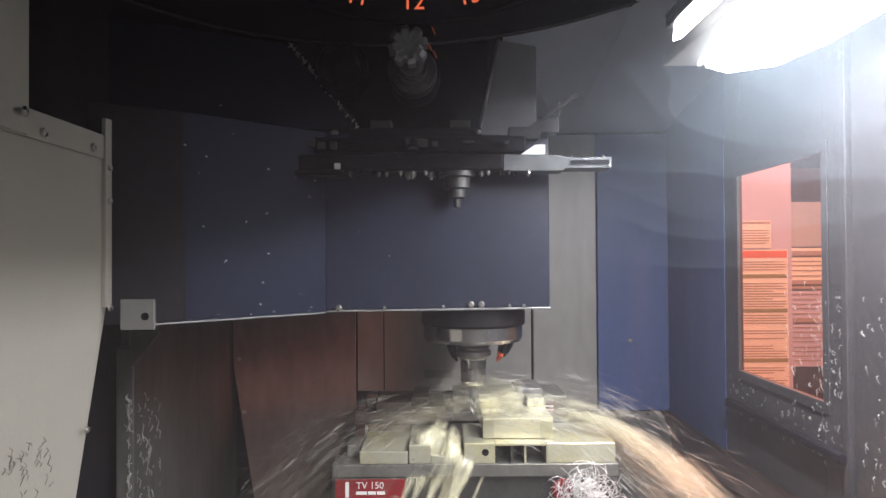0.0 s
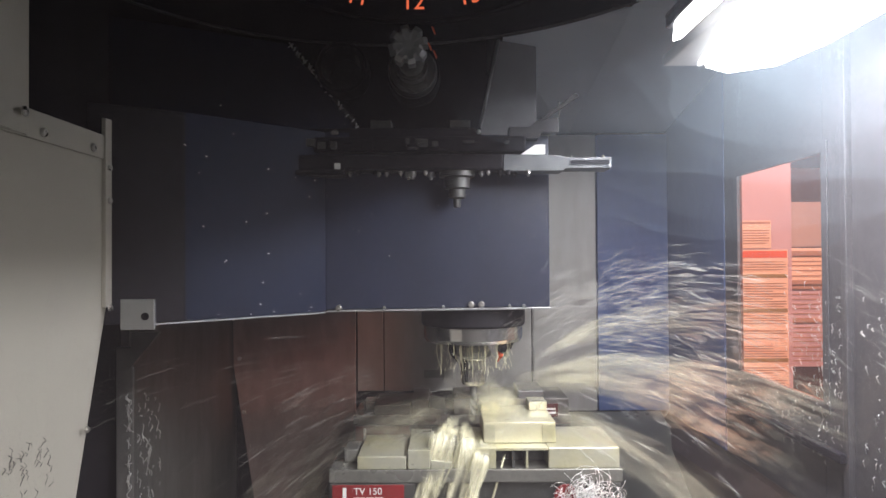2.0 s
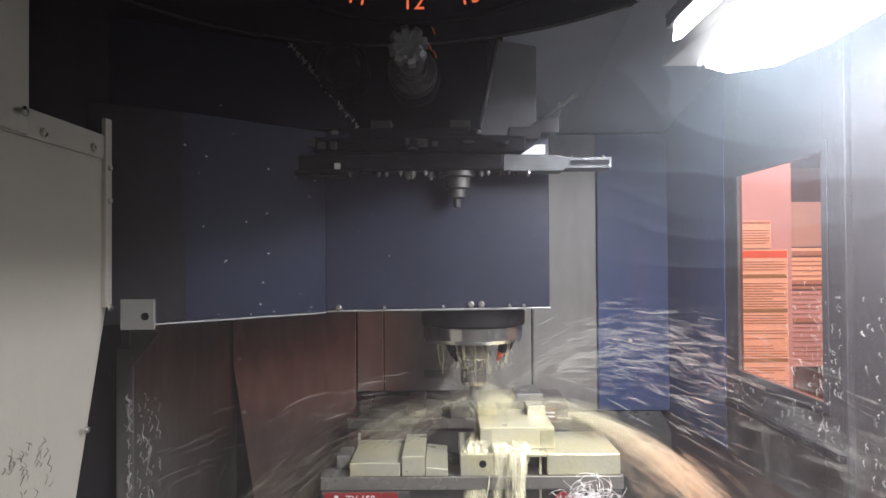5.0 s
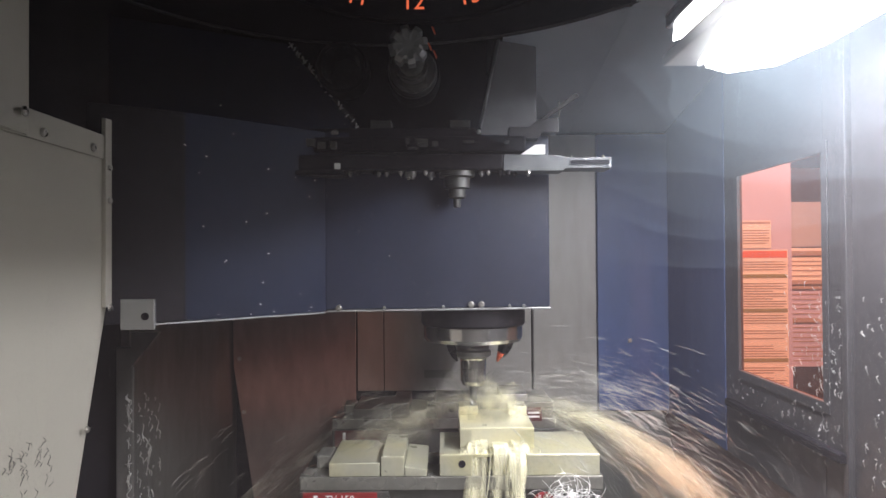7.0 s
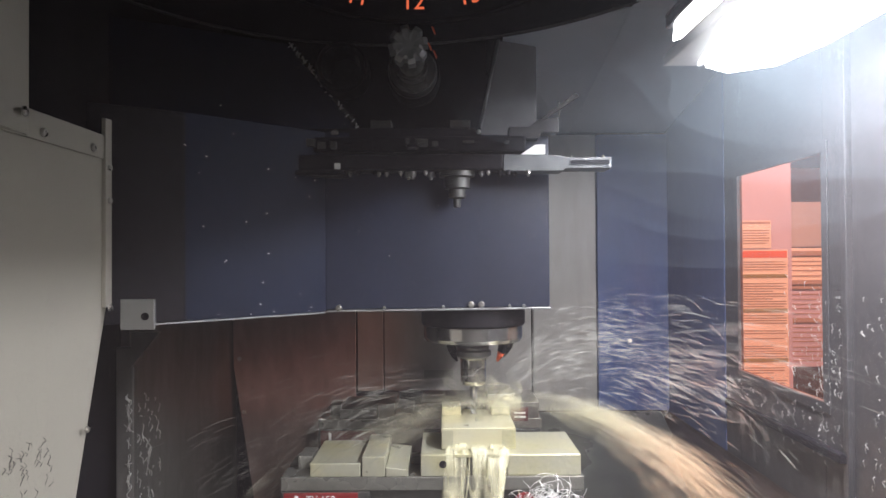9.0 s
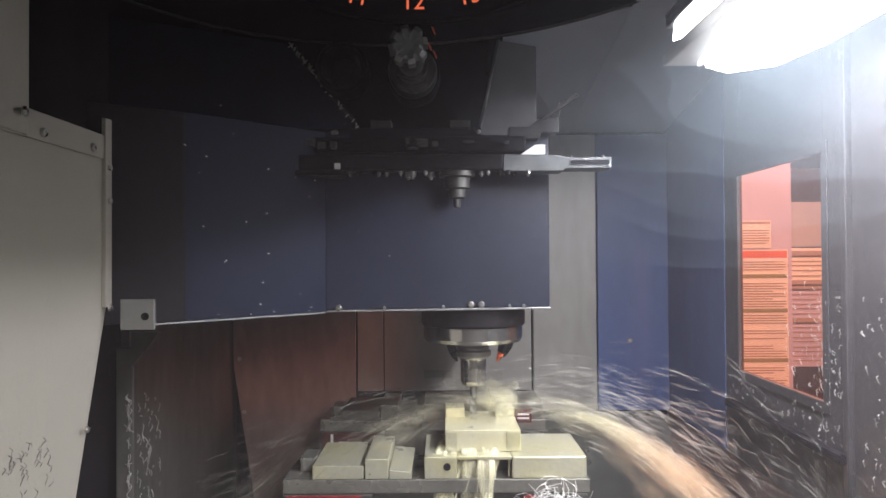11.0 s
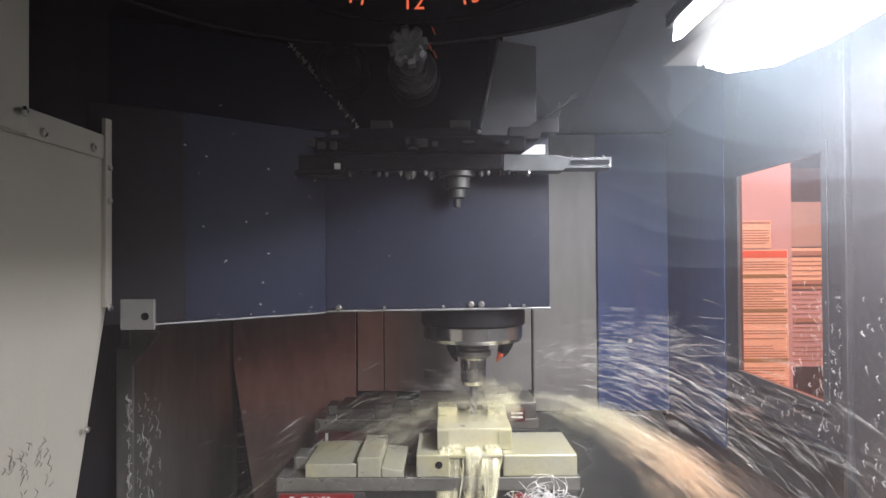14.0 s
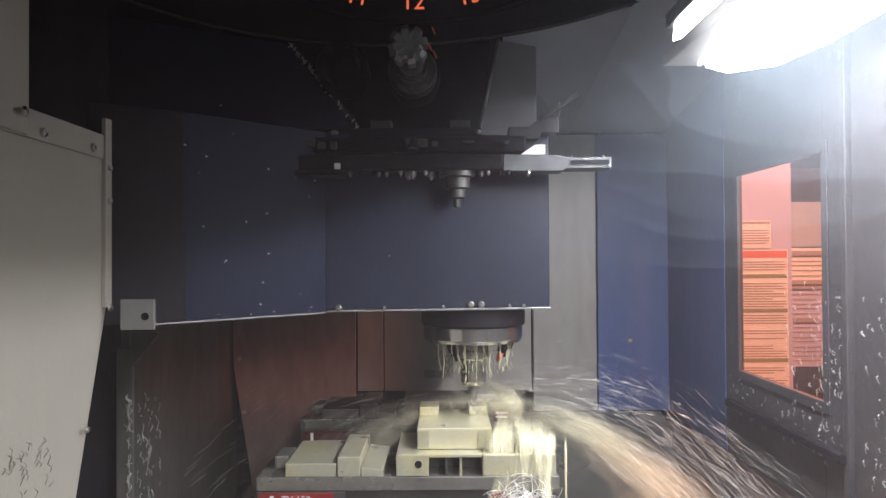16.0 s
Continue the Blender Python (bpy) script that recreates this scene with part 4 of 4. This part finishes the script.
def nose_jets():
    """Threads of coolant that spurt from the nose ring's outlets towards the tool."""
    random.seed(24)
    bm = B()
    for k in range(22):
        a = radians(185 + 170 * (k + random.uniform(-0.6, 1.6)) / 22)
        r0 = 0.066 + random.uniform(-0.008, 0.006)
        reach, pull = random.uniform(0.018, 0.062), random.uniform(-0.1, 0.75)
        pts, rad = [], []
        for i in range(6):
            s = i / 5
            r = r0 - 0.03 * pull * s * s
            pts.append((SX + r * math.cos(a) + random.gauss(0, 0.0008), SY + r * math.sin(a), Z - 0.152 - reach * s))
            rad.append((0.0008 + 0.0018 * ((k * 0.618) % 1) ** 2) * random.uniform(0.7, 1.3) * (1 - 0.55 * s))
        tube(bm, pts, rad, 6)
    for k in range(150):
        a, h = random.uniform(0, 6.28), random.random()
        r = 0.02 + 0.055 * random.random() ** 0.5
        streak(bm, Vector((SX + r * math.cos(a), SY + r * math.sin(a), Z - 0.156 - 0.058 * h)), Vector((0.4 * math.cos(a), 0.4 * math.sin(a), -1)).normalized(),
               random.uniform(0.006, 0.018), random.choice((0.0005, 0.0009, 0.0014)))
    return solo("coolant_curtain", bm, THREAD, "cream coolant threads spurting down round the tool", "coolant", "stuff")


def tool_splash():
    """Short thick drops that leap off the cutter on all sides."""
    random.seed(25)
    bm = B()
    for k in range(420):
        a, s = random.uniform(0, 6.28), random.uniform(0.01, 0.09)
        el = radians(abs(random.gauss(12, 22)))
        v = Vector((math.cos(el) * math.cos(a), math.cos(el) * math.sin(a), math.sin(el)))
        p = v * s + Vector((0, 0, -1.6 * s * s))
        streak(bm, p, (v + Vector((0, 0, -3.2 * s))).normalized(), random.uniform(0.008, 0.026), random.choice((0.0006, 0.001, 0.0016, 0.0022)))
    ob = solo("coolant_splash", bm, HAZE, "cream coolant splashing off the cutter", "coolant", "stuff")
    ob.location = ORIGIN
    return ob


def glare_shell(c, size, seed, mat, label):
    """One broad, uneven shell of mist that imitates glare, kept within the chamber."""
    bm = B()
    bmesh.ops.create_icosphere(bm, subdivisions=4, radius=1.0)
    off = Vector((seed * 9.1, 0, 0))
    for v in bm.verts:
        q = v.co * (1 + 0.35 * noise.noise(v.co * 1.3 + off))
        p = Vector(c) + Vector((q.x * size[0], q.y * size[1], q.z * size[2]))
        v.co = (min(max(p.x, -0.44), 0.635), p.y, min(max(p.z, Z - 0.9), Z + (0.31 if mat is LAMPGLARE else 0.6)))
    for f in bm.faces:
        f.smooth = True
    return solo("glare_mist", bm, mat, label, "coolant mist", "stuff", "hanging oil mist")


def glare_mist():
    """Thin mist shells added to stand in for glare, thickest under the work light."""
    random.seed(26)
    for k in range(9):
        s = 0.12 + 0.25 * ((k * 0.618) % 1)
        glare_shell((0.43 + random.gauss(0, 0.03), 0.47 + 0.08 * k, Z + 0.25), (s * 1.25, 0.04, s * 0.7), k, LAMPGLARE, "bluish mist shell standing in for the work light's glare")
    for k in range(3):
        glare_shell((0.0, 0.42 + 0.2 * k, Z), (0.95, 0.06, 0.95), 40 + k, VEILGLARE, "thin mist shell standing in for veiling glare")


def mist(name, seed, blobs, label, mat):
    """Fine drifting mist as many thin, overlapping veils."""
    random.seed(seed)
    bm = B()
    for c, size, d in blobs:
        m = Matrix.Translation(c) @ Vector(d).to_track_quat("X", "Z").to_matrix().to_4x4() @ Matrix.Diagonal((*size, 1))
        got = bmesh.ops.create_icosphere(bm, subdivisions=2, radius=1.0)["verts"]
        off = Vector((random.uniform(0, 50), 0, 0))
        for v in got:
            v.co = m @ (v.co * (1 + 0.55 * noise.noise(v.co * 1.9 + off)))
    for f in bm.faces:
        f.smooth = True
    return solo(name, bm, mat, label, "coolant mist", "stuff", "drifting coolant mist")


def arc_blobs(seed, count, az0, spread, el0, t0, t1, fat):
    random.seed(seed)
    out = []
    for k in range(count):
        speed, az, el = random.uniform(1.45, 2.05), radians(random.gauss(az0, spread)), radians(random.gauss(el0, 4))
        v = Vector((math.cos(el) * math.cos(az), math.cos(el) * math.sin(az), math.sin(el))) * speed
        t = random.uniform(t0, t1)
        p = v * t + Vector((0, 0, -G / 2 * t * t))
        if p.x > 0.53 or p.x < -0.55 or p.z < -0.5:
            continue
        out.append((p, (random.uniform(0.03, 0.08), random.uniform(0.006, 0.018) * fat, random.uniform(0.004, 0.012) * fat), v + Vector((0, 0, -G * t))))
    return out


def tool_blobs(seed, count):
    random.seed(seed)
    out = []
    for k in range(count):
        s = random.uniform(0.008, 0.03)
        out.append((Vector((random.gauss(0.0, 0.035), random.gauss(-0.01, 0.03), abs(random.gauss(0, 0.022)) - 0.005)), (s * 1.2, s, s * random.uniform(0.6, 1.3)), (1, random.gauss(0, 1), random.gauss(0, 0.6))))
    return out


def nose_blobs():
    random.seed(514)
    out = []
    for k in range(14):
        a, s = random.uniform(0, 6.28), random.uniform(0.006, 0.013)
        r = random.uniform(0.0, 0.045)
        out.append((Vector((r * math.cos(a), r * math.sin(a) - 0.01, -0.170 - random.uniform(0, 0.038))), (s * 1.9, s * 0.8, s * 0.7), (0.3 * math.cos(a), 0.3 * math.sin(a), -1)))
    return out


MISTS = [mist("coolant_mist", 501, arc_blobs(511, 150, 2, 5, 6, 0.06, 0.36, 1.0), "pale mist along the thrown jet", VEIL),
         mist("coolant_mist", 502, arc_blobs(512, 110, 166, 16, 3, 0.06, 0.30, 1.2), "thin mist drifting over the vise", VEIL),
         mist("coolant_mist", 503, tool_blobs(513, 20), "cream mist swirling round the tool", CREAM),
         mist("coolant_mist", 504, nose_blobs(), "cream mist under the nose jets", CREAM)]
for cloud in MISTS[:3]:
    cloud.location = ORIGIN
RIGHT = [spray_burst(100 + k, 34, 0.08, "bright flying drops of coolant") for k in range(56)]
LEFT = [spray_burst(200 + k, 18, 0.07, "flying drops of coolant") for k in range(20)]
JETS = [arc_jet(21 + 100 * k) for k in range(4)]
FAN = left_fan()
POUR = pour()
CURTAIN = nose_jets()
SPLASH = tool_splash()
glare_mist()


def heading(p, v):
    """A pose at p whose x axis points along v."""
    q = Vector(v).to_track_quat("X", "Z")
    return Matrix.Translation(p) @ q.to_matrix().to_4x4()


def between(knots, t):
    """The value at t of a line through knots."""
    for (a, p), (b, q) in zip(knots, knots[1:]):
        if t <= b:
            return p + (q - p) * (t - a) / (b - a)
    return knots[-1][1]


# how high the drops are thrown, 0 to 1, how far the jet is lifted, in degrees, and how far the nose jets are shut, in metres
LOFT = ((0, 0.05), (0.6, 0.15), (1.2, 0.6), (2, 1.0), (4.2, 0.9), (5.2, 0.5), (6.4, 0.2), (7.5, 0.3), (8.6, 0.6), (9.2, 0.65), (10.2, 0.4), (11.4, 0.15), (12.4, 0.3), (13.4, 0.6), (14.6, 0.6), (15.4, 0.4), (16.1, 0.2))
LIFT = ((0, 0), (0.6, 3), (1.0, 10), (1.5, 24), (2.0, 33), (3.6, 34), (4.2, 9), (5.0, 0), (8, 0), (8.6, 4), (9.2, 3), (10, 0), (13, 0), (13.6, 4), (14.6, 2), (15.4, -3), (16.1, -8))
SHUT = ((0, 0.075), (1.6, 0.075), (2.0, 0), (4.6, 0), (6.1, 0.01), (6.7, 0.045), (7.0, 0.075), (14.2, 0.075), (14.6, 0.02), (14.9, 0), (16.1, 0))


def loft(t):
    return between(LOFT, t)


def fly(ob, seed, side):
    """Key a burst: it leaves the tool, flies its arc, sinks into the drain and is pumped round again."""
    random.seed(seed)
    rows, t = [], -random.uniform(0, 0.45)
    while t < 16.0:
        h = loft(max(t, 0))
        az = radians(random.gauss(-8, 22)) if side > 0 else radians(180 + random.gauss(8, 16))
        el = radians(random.gauss(4 + 40 * h, 8)) if side > 0 else radians(random.gauss(8, 8))
        speed = random.uniform(1.5, 2.1) + 0.8 * h
        start = ORIGIN + Vector((0.02 * side, 0, 0.05 * h))
        v = Vector((math.cos(el) * math.cos(az), math.cos(el) * math.sin(az), math.sin(el))) * speed
        span = min(0.42, (0.46 / max(0.3, abs(v.x))))
        for k in range(4):
            s = 0.03 + span * k / 3
            p = start + v * s + Vector((0, 0, -G / 2 * s * s))
            rows.append((t + s, heading(p, v + Vector((0, 0, -G * s)))))
        low = Vector((p.x, p.y, Z - 0.93))
        rows.append((t + s + 0.10, heading(low, v)))
        rows.append((t + s + 0.17, heading(Vector((ORIGIN.x, ORIGIN.y, Z - 0.93)), v)))
        t += s + 0.20
    for (a, m), (b, n) in zip(rows, rows[1:]):
        if a < 0 < b:
            rows.append((0.0, m.lerp(n, -a / (b - a))))
            break
    for (a, m), (b, n) in zip(rows, rows[1:]):
        if a < 16 < b:
            rows.append((16.0, m.lerp(n, (16 - a) / (b - a))))
            break
    rows.sort(key=lambda q: q[0])
    keep, last = [], None
    for a, m in rows:
        k = frame(min(max(a, 0), 16.0))
        if a < 0 or a > 16 or k == last:
            continue
        keep.append((a, m))
        last = k
    walk(ob, [(0, keep[0][1])] * (frame(keep[0][0]) > 1) + keep + [(16.0, keep[-1][1])] * (frame(keep[-1][0]) < frame(16)))


# the table's travel: seconds, across, towards the eye
TRAVEL = ((0, 0, 0), (0.5, 0.0005, -0.006), (1, 0.0003, -0.0145), (1.5, 0.0001, -0.023), (2, -0.0004, -0.031), (2.5, -0.0002, -0.039),
          (3, 0, -0.0475), (3.5, 0.0001, -0.0545), (4, 0, -0.062), (4.5, -0.0015, -0.068), (5, -0.0085, -0.0695), (5.5, -0.0172, -0.0695), (6, -0.0258, -0.0693),
          (6.5, -0.0345, -0.069), (7, -0.0434, -0.0692), (7.5, -0.0518, -0.0695), (8, -0.0604, -0.07), (8.5, -0.0682, -0.07), (9, -0.0752, -0.0703),
          (9.5, -0.0800, -0.073), (10, -0.0795, -0.080), (10.5, -0.0745, -0.0845), (11, -0.0685, -0.0845), (11.5, -0.0653, -0.082), (12, -0.0648, -0.0775),
          (12.5, -0.0657, -0.0735), (13, -0.0685, -0.0715), (13.5, -0.0738, -0.0725), (14, -0.0822, -0.074), (14.5, -0.0896, -0.0735), (15, -0.0985, -0.0725),
          (15.5, -0.1078, -0.0717), (16, -0.1165, -0.07))


def motions():
    for ob in CARRIED:
        base = ob.location.copy()
        walk(ob, [(t, Matrix.Translation(base + Vector((a, b, 0)))) for t, a, b in TRAVEL])
    for k, ob in enumerate(RIGHT):
        fly(ob, 300 + k, 1)
    for k, ob in enumerate(LEFT):
        fly(ob, 400 + k, -1)
    random.seed(31)
    ticks = [0] + [0.05 + k * 0.1 for k in range(160)] + [16]

    def along(t, k, swing, lift, turned, hub, sway):
        """Swing a thrown jet to and fro along its own curve, lifted and turned by so many degrees."""
        way = -1 if k % 2 else 1
        turn = Matrix.Translation(hub) @ pose(0, 0, 0, 0, way * swing * random.uniform(0.7, 1.2), 0) @ Matrix.Translation(-hub)
        return Matrix.Translation(ORIGIN) @ pose(0, 0, 0, random.gauss(0, 1), -lift, turned + random.gauss(0, sway)) @ turn

    ahead, behind = Vector((0.1, 0, -0.55)), Vector((-0.05, 0, -0.55))
    # thrown high, the jets fan out; low, they run together
    for ob, swing, share, fan, hub, sway in ((JETS[0], 1.8, 1.0, -0.5, ahead, 1.5), (JETS[1], 1.8, 0.55, 0.7, ahead, 1.5), (JETS[2], 1.8, 1.35, 0.4, ahead, 1.5), (JETS[3], 1.8, 0.2, -1.0, ahead, 1.5),
                                             (MISTS[0], 2.0, 0.8, 0, ahead, 2), (FAN, 1.6, 0, 0, behind, 3), (MISTS[1], 1.6, 0, 0, behind, 3)):
        walk(ob, [(t, along(t, k, swing, share * between(LIFT, t), fan * max(0, between(LIFT, t)), hub, sway)) for k, t in enumerate(ticks)])
    walk(MISTS[2], [(t, Matrix.Translation(ORIGIN) @ pose(0, 0, 0, random.gauss(0, 4), 0, random.gauss(0, 14))) for t in ticks])
    walk(SPLASH, [(t, Matrix.Translation(ORIGIN) @ pose(-0.02, 0, random.uniform(-0.004, 0.008), random.gauss(0, 4), random.gauss(0, 4), random.gauss(0, 25))) for t in ticks])
    walk(MISTS[3], [(t, pose(SX, SY, Z + between(SHUT, t) + random.uniform(-0.003, 0), 0, 0, random.gauss(0, 30))) for t in ticks])
    walk(CURTAIN, [(t, Matrix.Translation((SX, SY, between(SHUT, t) + random.uniform(-0.004, 0))) @ pose(0, 0, 0, 0, 0, random.gauss(0, 7)) @ Matrix.Translation((-SX, -SY, 0))) for t in ticks])
    # the pour follows where the work throws the coolant: across, towards the eye, lean
    across = ((0, 0.006), (1, 0.012), (2, 0.03), (3, 0.048), (4, 0.075), (5.2, 0.088), (6.5, 0.093), (7.5, 0.077), (8.5, 0.045), (9, 0.05), (10, 0.035), (11.5, 0.031), (12.5, 0.05), (13.5, 0.047), (14.5, 0.03), (15, 0.05), (15.5, 0.12), (16.1, 0.13))
    near = ((0, 1.235), (1.5, 1.21), (2.5, 1.195), (4, 1.172), (5.2, 1.165), (11.5, 1.156), (16.1, 1.164))
    leans = ((0, 24), (1.5, 20), (2.5, 12), (3.5, 6), (5, 0), (16.1, 0))
    walk(POUR, [(t, pose(between(across, t), between(near, t) + 0.028, Z - 0.33 + (0.014 if k % 2 else -0.014), 0, between(leans, t), 0)) for k, t in enumerate(ticks)])


motions()
